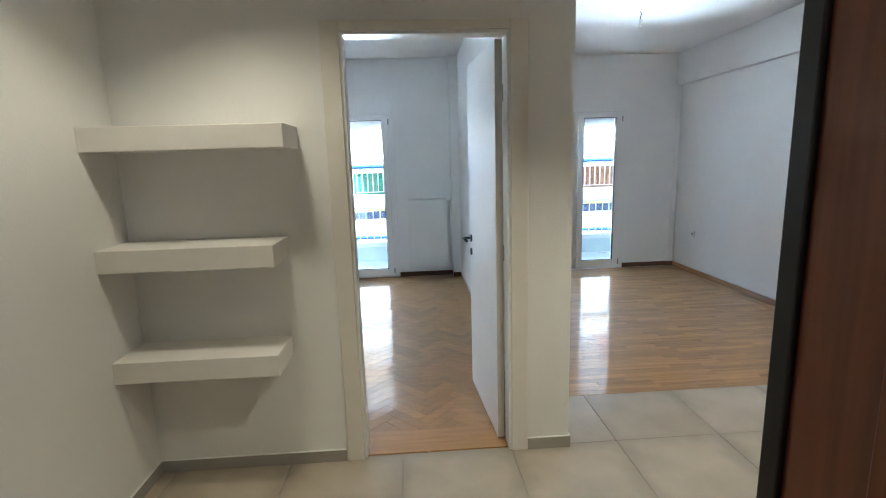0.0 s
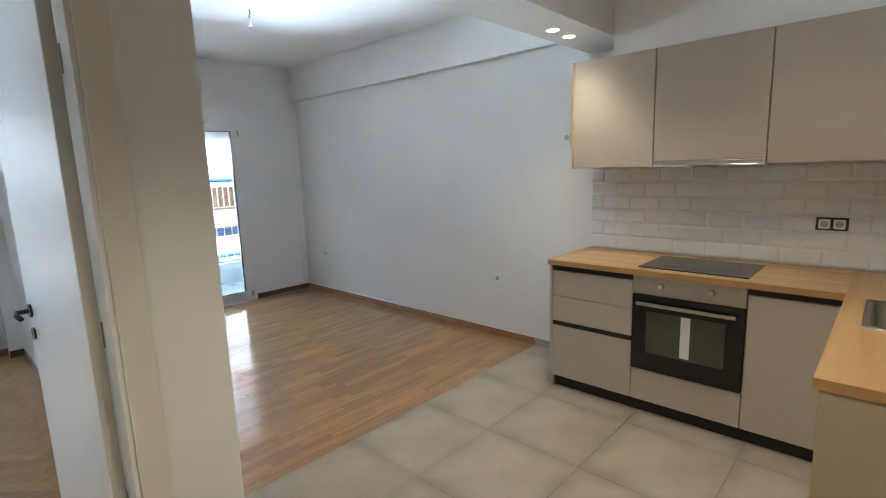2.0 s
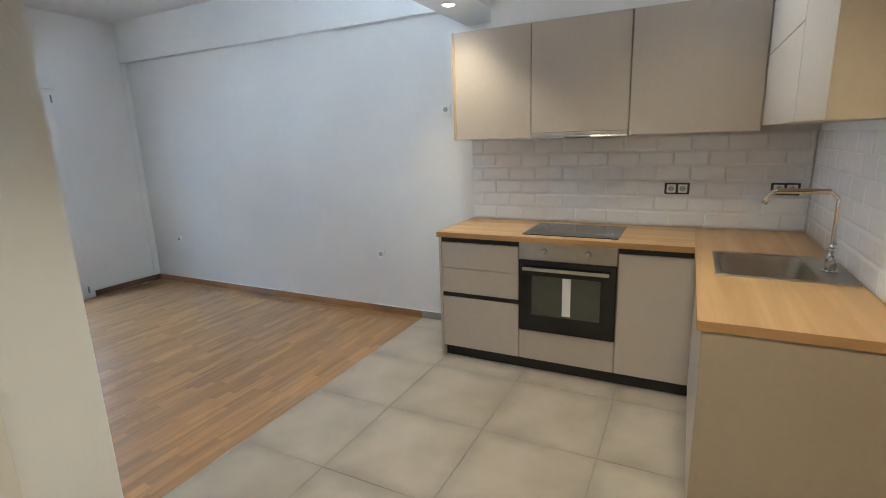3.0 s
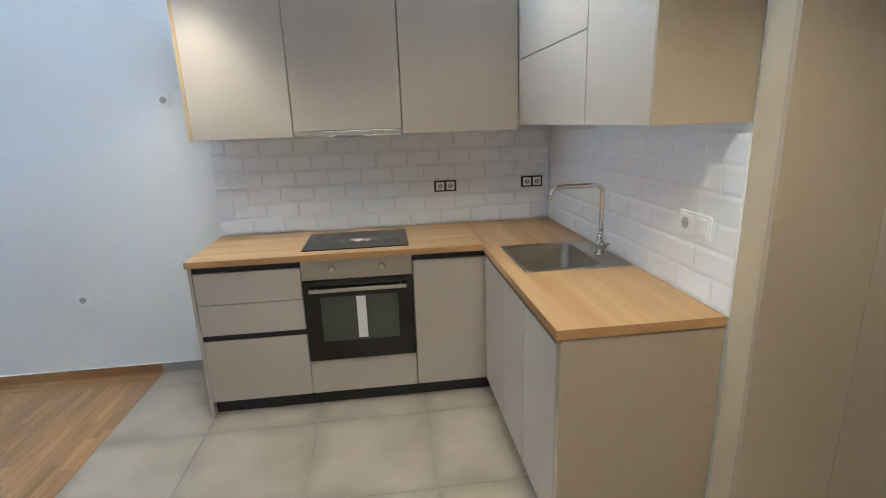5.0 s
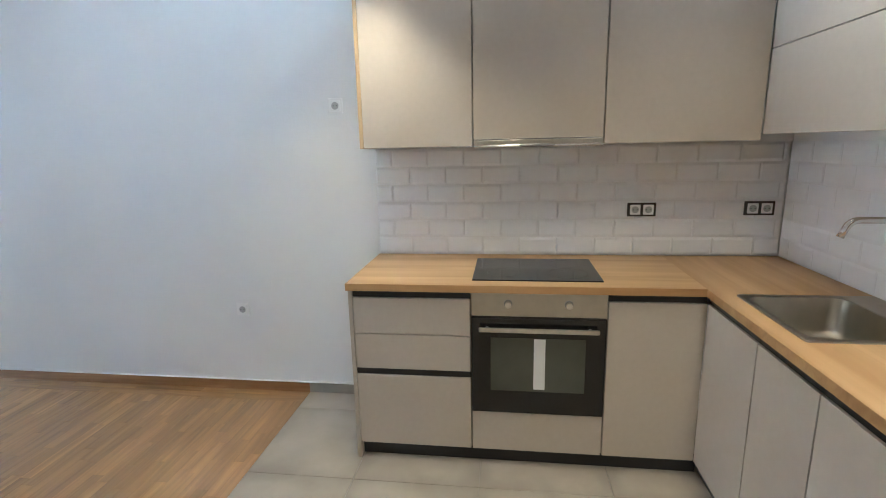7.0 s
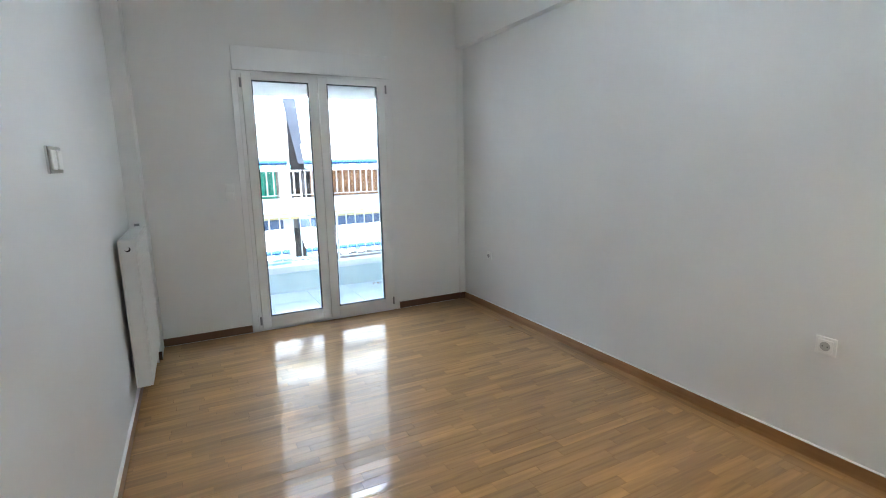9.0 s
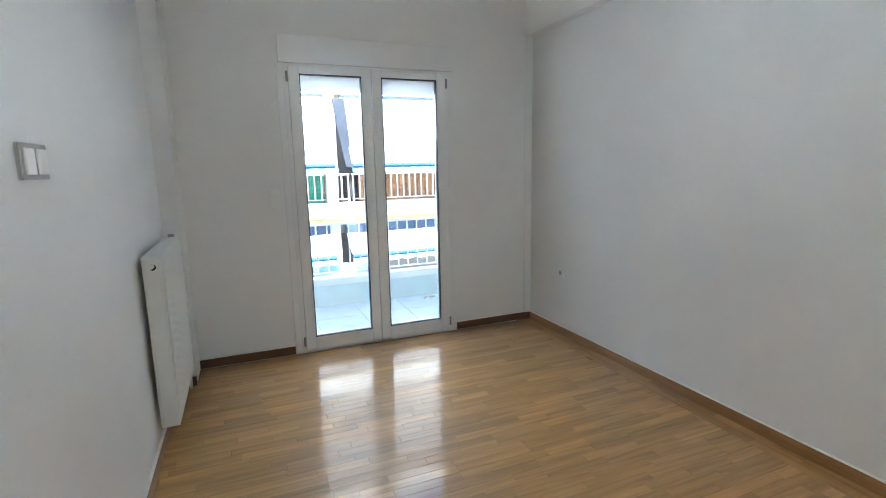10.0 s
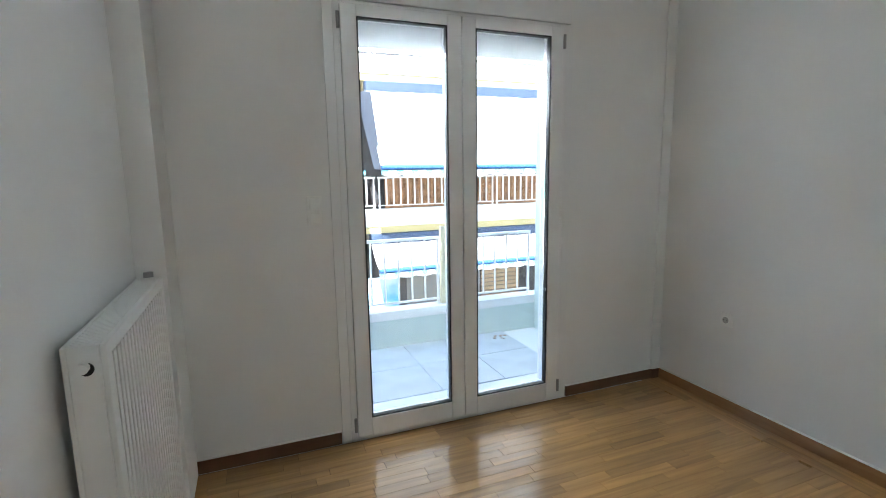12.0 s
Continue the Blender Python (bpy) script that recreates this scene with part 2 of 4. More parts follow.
AWNING_GREY = material("awning_box", (0.045, 0.070, 0.125), 0.6, amount=0.1)
DARK_CLOTH = material("dark_cloth", (0.05, 0.062, 0.09), 0.8, amount=0.1)
BAMBOO = material("bamboo_screen", (0.42, 0.23, 0.11), 0.8, spots=(0.24, 0.12, 0.055), scale=9, island=0.25)
GREEN = material("green_cloth", (0.04, 0.32, 0.20), 0.8, amount=0.2)
BLUE_CLOTH = material("blue_cloth", (0.15, 0.38, 0.62), 0.8, spots=(0.6, 0.68, 0.75), scale=3)
RED_CLOTH = material("red_cloth", (0.35, 0.10, 0.09), 0.8, amount=0.2)
SHUTTER = material("shutter_slat", (0.42, 0.30, 0.20), 0.7, amount=0.1)
ROOM_SHADE = material("room_shade", (0.06, 0.06, 0.07), 0.4, amount=0.1)
LEAF = material("leaf", (0.06, 0.14, 0.04), 0.6, amount=0.2, island=0.3)
ASPHALT = material("asphalt", (0.05, 0.05, 0.05), 0.9, amount=0.2, bump=0.3)


# ---- builders ----
def box(bm, x0, x1, y0, y1, z0, z1, bevel=0.0):
    """A box between two corners; bevel rounds its edges."""
    m = Matrix.Translation(((x0 + x1) / 2, (y0 + y1) / 2, (z0 + z1) / 2)) @ Matrix.Diagonal((abs(x1 - x0), abs(y1 - y0), abs(z1 - z0), 1))
    made = bmesh.ops.create_cube(bm, size=1, matrix=m)["verts"]
    if bevel:
        edges = list({e for v in made for e in v.link_edges})
        bmesh.ops.bevel(bm, geom=edges, offset=bevel, segments=2, affect="EDGES", profile=0.5)
    return bm


def boxed(x0, x1, y0, y1, z0, z1, bevel=0.0):
    return box(bmesh.new(), x0, x1, y0, y1, z0, z1, bevel)


def frame_slab(bm, outer, inner, z0, z1):
    """One slab with an opening: outer and inner are (x0, x1, y0, y1)."""
    rings = [[bm.verts.new((q[a], q[b], z)) for a, b in ((0, 2), (1, 2), (1, 3), (0, 3))] for q, z in ((outer, z0), (outer, z1), (inner, z1), (inner, z0))]
    for a, c in zip(rings, rings[1:] + rings[:1]):
        for k in range(4):
            bm.faces.new((a[k], a[(k + 1) % 4], c[(k + 1) % 4], c[k]))
    return bm


def rod(bm, a, b, r, sides=16, r2=None):
    """A round bar from a to b."""
    a, b = Vector(a), Vector(b)
    d = b - a
    m = Matrix.Translation((a + b) / 2) @ d.to_track_quat("Z", "Y").to_matrix().to_4x4()
    bmesh.ops.create_cone(bm, cap_ends=True, segments=sides, radius1=r, radius2=r if r2 is None else r2, depth=d.length, matrix=m)
    return bm


def tube(bm, points, r, sides=14):
    """A bent pipe through the points."""
    pts = [Vector(p) for p in points]
    rings = []
    side = None
    for i, p in enumerate(pts):
        d = (pts[min(i + 1, len(pts) - 1)] - pts[max(i - 1, 0)]).normalized()
        if side is None:
            side = d.orthogonal().normalized()
        side = (side - d * side.dot(d)).normalized()
        up = d.cross(side)
        rings.append([bm.verts.new(p + r * (math.cos(t) * side + math.sin(t) * up)) for t in [2 * math.pi * k / sides for k in range(sides)]])
    for a, b in zip(rings, rings[1:]):
        for k in range(sides):
            bm.faces.new((a[k], a[(k + 1) % sides], b[(k + 1) % sides], b[k]))
    bm.faces.new(rings[0][::-1])
    bm.faces.new(rings[-1])
    return bm


def mesh_of(name, bm, mat, smooth=False):
    bmesh.ops.recalc_face_normals(bm, faces=bm.faces)
    me = bpy.data.meshes.new(name)
    bm.to_mesh(me)
    bm.free()
    me.materials.append(mat)
    if smooth:
        for f in me.polygons:
            f.use_smooth = True
    return me


def origin_of(ob):
    at = Vector()
    while ob:
        at += ob.location
        ob = ob.parent
    return at


def solid(name, bm, mat, label="", category="", group="", kind="", smooth=False):
    """A thing that is one mesh, its origin at the middle of its base."""
    co = np.array([v.co for v in bm.verts])
    lo, hi = co.min(0), co.max(0)
    base = Vector(((lo[0] + hi[0]) / 2, (lo[1] + hi[1]) / 2, lo[2]))
    bm.transform(Matrix.Translation(-base))
    ob = new(name, mesh_of(name, bm, mat, smooth))
    ob.location = base
    return tagged(ob, label, category, group, kind)


def thing(name, at, label, category, group="", kind=""):
    ob = new(name)
    ob.location = at
    return tagged(ob, label, category, group, kind)


def part(name, bm, mat, parent, label="", smooth=False, kind=""):
    """One mesh, given in world places, under a thing or a part."""
    bm.transform(Matrix.Translation(-origin_of(parent)))
    ob = new(name, mesh_of(name, bm, mat, smooth))
    ob.parent = parent
    return tagged(ob, label, kind=kind)


# ---- the plan ----
XR = 3.83          # party wall with the kitchen run
XL = 1.04          # living room's inner wall
XB = 0.87          # bedroom side of that wall
YW = 7.0           # outer wall, inside face
YH = 2.91          # hall side of the bedroom's front wall
YHB = 3.01         # bedroom side of it
XH = -1.08         # hall's side wall
YK = 0.828         # wall behind the sink
XK = 1.93          # end of that wall
YT = 3.45          # where parquet meets tiles
H, HK, HS = 2.80, 2.60, 2.29
WIN = (1.835, 3.058, 0.0, 2.085)
BWIN = (-1.20, 0.0, 0.0, 2.12)
DOOR = (-0.045, 0.733, 2.115)
XBL = -1.95
YBACK = -0.9
BOTTOM = -0.25


def wall_with_hole(bm, x0, x1, y0, y1, z1, holes):
    """A wall along x with openings (x0, x1, z0, z1)."""
    at = x0
    for a, b, c, d in sorted(holes):
        box(bm, at, a, y0, y1, 0, z1)
        if c > 0:
            box(bm, a, b, y0, y1, 0, c)
        box(bm, a, b, y0, y1, d, z1)
        at = b
    box(bm, at, x1, y0, y1, 0, z1)
    return bm


def structure(name, bm, mat):
    return solid(name, bm, mat, kind="structure")


TOP = H + 0.15
structure("wall_window", wall_with_hole(bmesh.new(), XBL - 0.2, XR + 0.2, YW, YW + 0.22, TOP, [WIN, BWIN]), PLASTER)
structure("wall_party", boxed(XR, XR + 0.2, YBACK - 0.2, YW, 0, TOP), PLASTER)
bm = wall_with_hole(bmesh.new(), XH, XL, YH, YHB, HS, [(DOOR[0], DOOR[1], 0, DOOR[2])])
box(bm, XH, XL, YH + 0.004, YHB, HS, TOP)
structure("wall_hall", bm, PLASTER)
structure("wall_between", boxed(XB, XL, YHB, YW, 0, TOP), PLASTER)
structure("wall_hall_side", boxed(XH - 0.15, XH, YBACK, YHB, 0, TOP), PLASTER)
structure("wall_bedroom_side", boxed(XBL - 0.2, XBL, YHB, YW, 0, TOP), PLASTER)
structure("wall_bedroom_front", boxed(XBL, XH - 0.15, YHB - 0.1, YHB, 0, TOP), PLASTER)
structure("wall_sink", boxed(XK, XR, YBACK, YK, 0, TOP), PLASTER)
structure("wall_entrance", boxed(XH - 0.15, XR, YBACK - 0.2, YBACK, 0, TOP), PLASTER)
structure("column_corner", boxed(XL, XL + 0.10, 6.72, YW, 0, H), PLASTER)
structure("column_right", boxed(3.76, XR, YW - 0.008, YW, 0, 2.40), PLASTER)
structure("column_bedroom", boxed(0.76, XB, 6.87, YW, 0, H), PLASTER)
structure("beam_side", boxed(XR - 0.07, XR, 2.99, YW, 2.40, H), PLASTER)
structure("beam_middle", boxed(XL, XR, 2.66, 2.985, HS, H), PLASTER)
structure("beam_hall", boxed(XH, XL, 2.66, YH, HS, H), PLASTER)
bm = boxed(3.475, XR, 1.165, 2.66, 2.172, HK)
box(bm, XK, XR, YK, 1.165, 2.172, HK)
structure("bulkhead", bm, PLASTER)
structure("ceiling_living", boxed(XL, XR, 2.985, YW, H, TOP + 0.1), CEILING)
structure("ceiling_bedroom", boxed(XBL, XB, YHB, YW, H, TOP + 0.1), CEILING)
structure("ceiling_hall", boxed(XH, XR, YBACK, 2.66, HK, TOP + 0.1), CEILING)
structure("floor_living", boxed(XL, XR, YT, YW, BOTTOM, -0.010), SUBFLOOR)
structure("floor_bedroom", boxed(XBL, XB, YHB, YW, BOTTOM, -0.010), SUBFLOOR)
structure("floor_hall", boxed(XH, XR, YBACK, YT, BOTTOM, -0.006), TILE_JOINT)
structure("threshold", boxed(DOOR[0] - 0.09, DOOR[1] + 0.09, YH + 0.03, YHB, -0.006, 0.002), BLOCK_ISLAND)

# building above and below, so that daylight comes as it does under upper storeys
structure("wall_above", boxed(XBL - 0.2, XR + 0.2, YBACK - 0.2, YW + 0.22, TOP + 0.1, 5.8), RENDER_WHITE)
structure("wall_below", boxed(XBL - 0.2, XR + 0.2, YBACK - 0.2, YW + 0.22, -9.0, BOTTOM), RENDER_WHITE)


def skirting(x0, x1, y0, y1, mat, z=0.066):
    b = structure("baseboard", boxed(x0, x1, y0, y1, 0.0, z - 0.004), mat)
    part("sealant", boxed(x0, x1, y0, y1, z - 0.0038, z, 0.001), PLASTER, b, "white sealant line")


T = 0.014
skirting(XR - T, XR, YT, YW - 0.008, SKIRT)
skirting(WIN[1] + 0.05, 3.76, YW - T, YW, SKIRT_X_SHADE)
skirting(3.76, XR - T, YW - 0.008 - T, YW - 0.008, SKIRT_X_SHADE)
skirting(XL + 0.10, WIN[0] - 0.05, YW - T, YW, SKIRT_X_SHADE)
skirting(XL, XL + 0.10, 6.72 - T, 6.72, SKIRT_X_SHADE)
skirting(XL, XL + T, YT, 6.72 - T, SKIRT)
skirting(BWIN[1] + 0.05, 0.76, YW - T, YW, SKIRT_X_SHADE)
skirting(0.76, XB - T, 6.87 - T, 6.87, SKIRT_X_SHADE)
skirting(XB - T, XB, YHB, 6.87, SKIRT)
skirting(XBL, XBL + T, YHB, YW, SKIRT)
skirting(XR - 0.012, XR, 2.96, YT, TILE_SKIRT)
skirting(XL, XL + 0.01, YH - 0.01, YT, TILE_SKIRT)
skirting(DOOR[1] + 0.085, XL, YH - 0.01, YH, TILE_SKIRT)
skirting(XH, DOOR[0] - 0.095, YH - 0.01, YH, TILE_SKIRT)
skirting(XH, XH + 0.01, YBACK, YH - 0.01, TILE_SKIRT)


# ---- balcony doors ----
def balcony_door(span, label, handle=True):
    x0, x1, z0, z1 = span
    d = thing("window", (0.5 * (x0 + x1), YW, z0), label, "balcony door", kind="structure")
    y0, y1 = YW - 0.012, YW + 0.06
    for name, b in (("frame_stile", (x0, x0 + 0.045, z0, z1)), ("frame_stile", (x1 - 0.045, x1, z0, z1)),
                    ("frame_head", (x0 + 0.045, x1 - 0.045, z1 - 0.045, z1)), ("frame_sill", (x0 + 0.045, x1 - 0.045, z0, z0 + 0.035))):
        part(name, boxed(b[0], b[1], y0, y1, b[2], b[3], 0.003), PVC, d)
    mid = 0.5 * (x0 + x1)
    w = 0.072
    for a, b, first in ((x0 + 0.03, mid - 0.002, True), (mid + 0.002, x1 - 0.03, False)):
        leaf = part("leaf", boxed(a, a + w, y0 - 0.020, y1 - 0.012, z0 + 0.022, z1 - 0.018, 0.004), PVC, d)
        part("stile", boxed(b - w, b, y0 - 0.020, y1 - 0.012, z0 + 0.022, z1 - 0.018, 0.004), PVC, leaf)
        part("top_rail", boxed(a + w, b - w, y0 - 0.020, y1 - 0.012, z1 - 0.068, z1 - 0.018, 0.003), PVC, leaf)
        part("bottom_rail", boxed(a + w, b - w, y0 - 0.020, y1 - 0.012, z0 + 0.022, z0 + 0.022 + w + 0.022, 0.003), PVC, leaf)
        g = bmesh.new()
        i0, i1, j0, j1 = a + w, b - w, z0 + 0.044 + w, z1 - 0.068
        for q in ((i0, i0 + 0.007, j0, j1), (i1 - 0.007, i1, j0, j1), (i0 + 0.007, i1 - 0.007, j0, j0 + 0.007), (i0 + 0.007, i1 - 0.007, j1 - 0.007, j1)):
            box(g, q[0], q[1], y0 - 0.016, y0 + 0.012, q[2], q[3])
        part("gasket", g, GASKET, leaf)
        pane = part("pane", boxed(i0 + 0.007, i1 - 0.007, y0 + 0.014, y0 + 0.020, j0 + 0.007, j1 - 0.007), GLASS, leaf)
        pane.visible_shadow = False
        hx = a - 0.010 if first else b + 0.010
        for hz in (z0 + 0.09, z1 - 0.09):
            part("hinge", rod(bmesh.new(), (hx, y0 - 0.016, hz - 0.035), (hx, y0 - 0.016, hz + 0.035), 0.008, 12), GREY_METAL, leaf)
    if handle:
        b = boxed(mid - 0.052, mid - 0.020, y0 - 0.029, y0 - 0.0205, 0.97, 1.10, 0.003)
        box(b, mid - 0.045, mid - 0.027, y0 - 0.055, y0 - 0.029, 1.055, 1.075, 0.003)
        box(b, mid - 0.046, mid - 0.026, y0 - 0.067, y0 - 0.055, 0.95, 1.08, 0.004)
        part("handle", b, PVC, d, "white lever handle")
    for q in ((x0 - 0.045, x0, z0, z1), (x1, x1 + 0.045, z0, z1)):
        part("trim", boxed(q[0], q[1], YW - 0.010, YW, q[2], q[3], 0.002), PVC, d)
    return d


balcony_door(WIN, "white double-leaf balcony door with clear glass, closed", handle=False)
balcony_door(BWIN, "white double-leaf bedroom balcony door, closed")
for s in (WIN, BWIN):
    r = thing("shutter_box", (0.5 * (s[0] + s[1]), YW, s[3] + 0.003), "glossy white roller shutter box above the balcony door", "shutter box")
    part("lid", boxed(s[0] - 0.03, s[1] + 0.03, YW - 0.018, YW, s[3] + 0.004, s[3] + 0.185, 0.003), PVC, r)
    part("curtain_end", boxed(s[0] + 0.001, s[1] - 0.001, YW + 0.075, YW + 0.100, s[3] - 0.175, s[3] - 0.001), CURTAIN_GREY, r, "grey-white end of the rolled-up shutter")

# ---- bedroom door ----
door = thing("door", (DOOR[0], YH, 0), "white interior door standing wide open into the bedroom", "door", kind="structure")
c = boxed(DOOR[0] - 0.085, DOOR[0], YH - 0.012, YH, 0, DOOR[2] + 0.045, 0.003)
part("casing", c, CASING, door)
part("casing", boxed(DOOR[1], DOOR[1] + 0.085, YH - 0.012, YH, 0, DOOR[2] + 0.045, 0.003), CASING, door)
part("casing_head", boxed(DOOR[0], DOOR[1], YH - 0.012, YH, DOOR[2], DOOR[2] + 0.045, 0.003), CASING, door)
part("jamb", boxed(DOOR[0], DOOR[0] + 0.014, YH, YHB, 0, DOOR[2], 0.002), LACQUER, door)
part("jamb", boxed(DOOR[1] - 0.014, DOOR[1], YH, YHB, 0, DOOR[2], 0.002), LACQUER, door)
part("head_jamb", boxed(DOOR[0] + 0.014, DOOR[1] - 0.014, YH, YHB, DOOR[2] - 0.014, DOOR[2], 0.002), LACQUER, door)
LEAF_PIVOT = Vector((0.718, YHB + 0.012, 0))
LEAF_ANGLE = radians(4.1)


def leaf_part(name, bm, mat, parent, label="", smooth=False):
    """A piece of the open leaf, given as if the leaf ran straight along y from its hinge."""
    bm.transform(Matrix.Translation(LEAF_PIVOT) @ Matrix.Rotation(LEAF_ANGLE, 4, "Z"))
    return part(name, bm, mat, parent, label, smooth)


leaf = leaf_part("leaf", boxed(-0.040, -0.001, 0.001, 0.725, 0.008, 2.098, 0.002), LACQUER, door, "smooth white leaf")
leaf_part("leaf_edge", boxed(-0.038, -0.003, -0.003, 0.001, 0.01, 2.096), DOOR_SIDE, leaf)
plate = leaf_part("escutcheon", rod(bmesh.new(), (-0.040, 0.665, 1.03), (-0.048, 0.665, 1.03), 0.026, 24), HANDLE_BLACK, leaf)
leaf_part("lever", tube(bmesh.new(), [(-0.046, 0.665, 1.03), (-0.085, 0.665, 1.03), (-0.093, 0.655, 1.03), (-0.093, 0.545, 1.03)], 0.009), HANDLE_BLACK, plate, smooth=True)
leaf_part("keyhole_plate", rod(bmesh.new(), (-0.040, 0.665, 0.94), (-0.047, 0.665, 0.94), 0.024, 24), HANDLE_BLACK, leaf)
for hz in (0.25, 1.05, 1.85):
    leaf_part("hinge", rod(bmesh.new(), (0.004, -0.002, hz - 0.04), (0.004, -0.002, hz + 0.04), 0.006, 12), GREY_METAL, leaf)

# ---- entrance door, open ----
ent = thing("entrance_door", (0.69, 0.2, 0), "dark reddish-brown panelled entrance door, open", "door", kind="structure")
lf = part("leaf", boxed(0.683, 0.740, 0.16, 1.072, 0.01, 2.08, 0.003), MAHOGANY, ent)
part("edge_profile", boxed(0.676, 0.744, 1.055, 1.086, 0.01, 2.085, 0.003), DARK_STEEL, lf)
for z0, z1 in ((0.15, 0.95), (1.08, 1.95)):
    b = bmesh.new()
    for q in ((0.28, 0.30, z0, z1), (0.93, 0.95, z0, z1), (0.30, 0.93, z0, z0 + 0.02), (0.30, 0.93, z1 - 0.02, z1)):
        box(b, 0.676, 0.683, q[0], q[1], q[2], q[3], 0.003)
    part("moulding", b, MAHOGANY, lf)
part("knob", rod(rod(bmesh.new(), (0.683, 0.86, 1.0), (0.655, 0.86, 1.0), 0.010), (0.655, 0.86, 1.0), (0.635, 0.86, 1.0), 0.026, 24, 0.020), STEEL, lf)

# ---- hall shelves ----
for z, x1 in ((1.605, -0.262), (1.100, -0.345), (0.602, -0.365)):
    solid("wall_shelf", boxed(XH, x1, 2.65, YH, z, z + 0.10, 0.004), SHELF,
          "thick white floating shelf built into the hall corner", "shelf", "hall shelves")
s = thing("cable_stub", (-0.80, 2.75, 0.58), "small cable end sticking out under the lowest shelf", "cable")
part("lead", tube(bmesh.new(), [(-0.80, 2.75, 0.612), (-0.80, 2.75, 0.595), (-0.79, 2.745, 0.588)], 0.006, 8), WIRE, s)
part("tip", rod(bmesh.new(), (-0.79, 2.745, 0.588), (-0.776, 2.742, 0.588), 0.009, 10), WIRE, s)

# ---- radiators ----
def radiator(x0, x1, y0, y1, z0, z1, facing, label):
    """A panel radiator; facing: "x" if its front looks along +x, "y" if along -y."""
    r = thing("radiator", ((x0 + x1) / 2, (y0 + y1) / 2, z0), label, "radiator", "panel radiators")
    if facing == "x":
        front = part("front_panel", boxed(x1 - 0.012, x1, y0, y1, z0, z1, 0.003), ENAMEL, r)
        n = int((y1 - y0 - 0.06) / 0.033)
        for k in range(n):
            y = y0 + 0.04 + k * 0.033
            part("rib", boxed(x1 + 0.0002, x1 + 0.004, y, y + 0.018, z0 + 0.03, z1 - 0.03, 0.0015), ENAMEL, front)
        part("back_panel", boxed(x0, x0 + 0.012, y0, y1, z0, z1, 0.003), ENAMEL, r)
        for y, n2 in ((y0, "side_cover"), (y1 - 0.004, "side_cover")):
            part(n2, boxed(x0 + 0.012, x1 - 0.012, y, y + 0.004, z0, z1, 0.001), ENAMEL, r)
        b = bmesh.new()
        m = int((y1 - y0 - 0.02) / 0.012)
        for k in range(m):
            y = y0 + 0.01 + k * 0.012
            box(b, x0 + 0.0125, x1 - 0.0125, y, y + 0.0085, z1 - 0.005, z1 - 0.001)
        part("grille", b, ENAMEL, r)
        c = boxed(x0 + 0.03, x1 - 0.02, y0 + 0.02, y1 - 0.02, z0 + 0.03, z1 - 0.03)
        part("fins", c, GREY_METAL, r)
        xm = (x0 + x1) / 2
        # Raised black disc; the vent hole's darkness is put into its colour.
        part("vent_hole_disc", rod(bmesh.new(), (xm + 0.003, y0 + 0.002, z1 - 0.050), (xm + 0.003, y0 - 0.004, z1 - 0.050), 0.014, 20), PROFILE, r)
        part("vent_key", rod(bmesh.new(), (xm, y0 - 0.004, z1 - 0.044), (xm, y0 - 0.020, z1 - 0.044), 0.011, 16), ENAMEL, r)
        b = rod(bmesh.new(), (x1 - 0.03, y1, z0 + 0.04), (x1 - 0.03, y1 + 0.05, z0 + 0.04), 0.010)
        rod(b, (x1 - 0.03, y1 + 0.05, z0 + 0.06), (x1 - 0.03, y1 + 0.05, -0.008), 0.009)
        part("valve", b, ENAMEL, r, smooth=True)
        b = rod(bmesh.new(), (x1 - 0.05, y1, z1 - 0.03), (x1 - 0.05, y1 + 0.04, z1 - 0.03), 0.012)
        rod(b, (x1 - 0.05, y1 + 0.04, z1 - 0.045), (x1 - 0.05, y1 + 0.04, z1 + 0.012), 0.016)
        part("top_valve", b, GREY_METAL, r, smooth=True)
        b = rod(bmesh.new(), (x1 - 0.05, y1 + 0.04, z1 - 0.04), (x1 - 0.05, y1 + 0.04, z0 + 0.02), 0.009)
        part("pipe", b, ENAMEL, r, smooth=True)
        for y in (y0 + 0.1, y1 - 0.1):
            part("bracket", boxed(XL, x0, y - 0.01, y + 0.01, z0 + 0.10, z0 + 0.16), GREY_METAL, r)
    else:
        front = part("front_panel", boxed(x0, x1, y0, y0 + 0.012, z0, z1, 0.003), ENAMEL, r)
        part("back_panel", boxed(x0, x1, y1 - 0.027, y1 - 0.015, z0, z1, 0.003), ENAMEL, r)
        for x in (x0, x1 - 0.004):
            part("side_cover", boxed(x, x + 0.004, y0 + 0.012, y1 - 0.027, z0, z1, 0.001), ENAMEL, r)
        part("grille", boxed(x0 + 0.01, x1 - 0.01, y0 + 0.015, y1 - 0.03, z1 - 0.006, z1 - 0.002), ENAMEL, r)
        b = rod(bmesh.new(), (x1, y0 + 0.05, z1 - 0.03), (x1 + 0.05, y0 + 0.05, z1 - 0.03), 0.012)
        rod(b, (x1 + 0.05, y0 + 0.05, z1 + 0.01), (x1 + 0.05, y0 + 0.05, z0 + 0.02), 0.010)
        part("pipe", b, ENAMEL, r, smooth=True)
        for x in (x0 + 0.1, x1 - 0.1):
            part("bracket", boxed(x - 0.01, x + 0.01, y1 - 0.03, y1, z0 + 0.1, z1 - 0.1), ENAMEL, r)
    return r


radiator(1.062, 1.143, 5.872, 6.610, 0.15, 0.984, "x", "white steel panel radiator with vertical grooves on the living room wall")
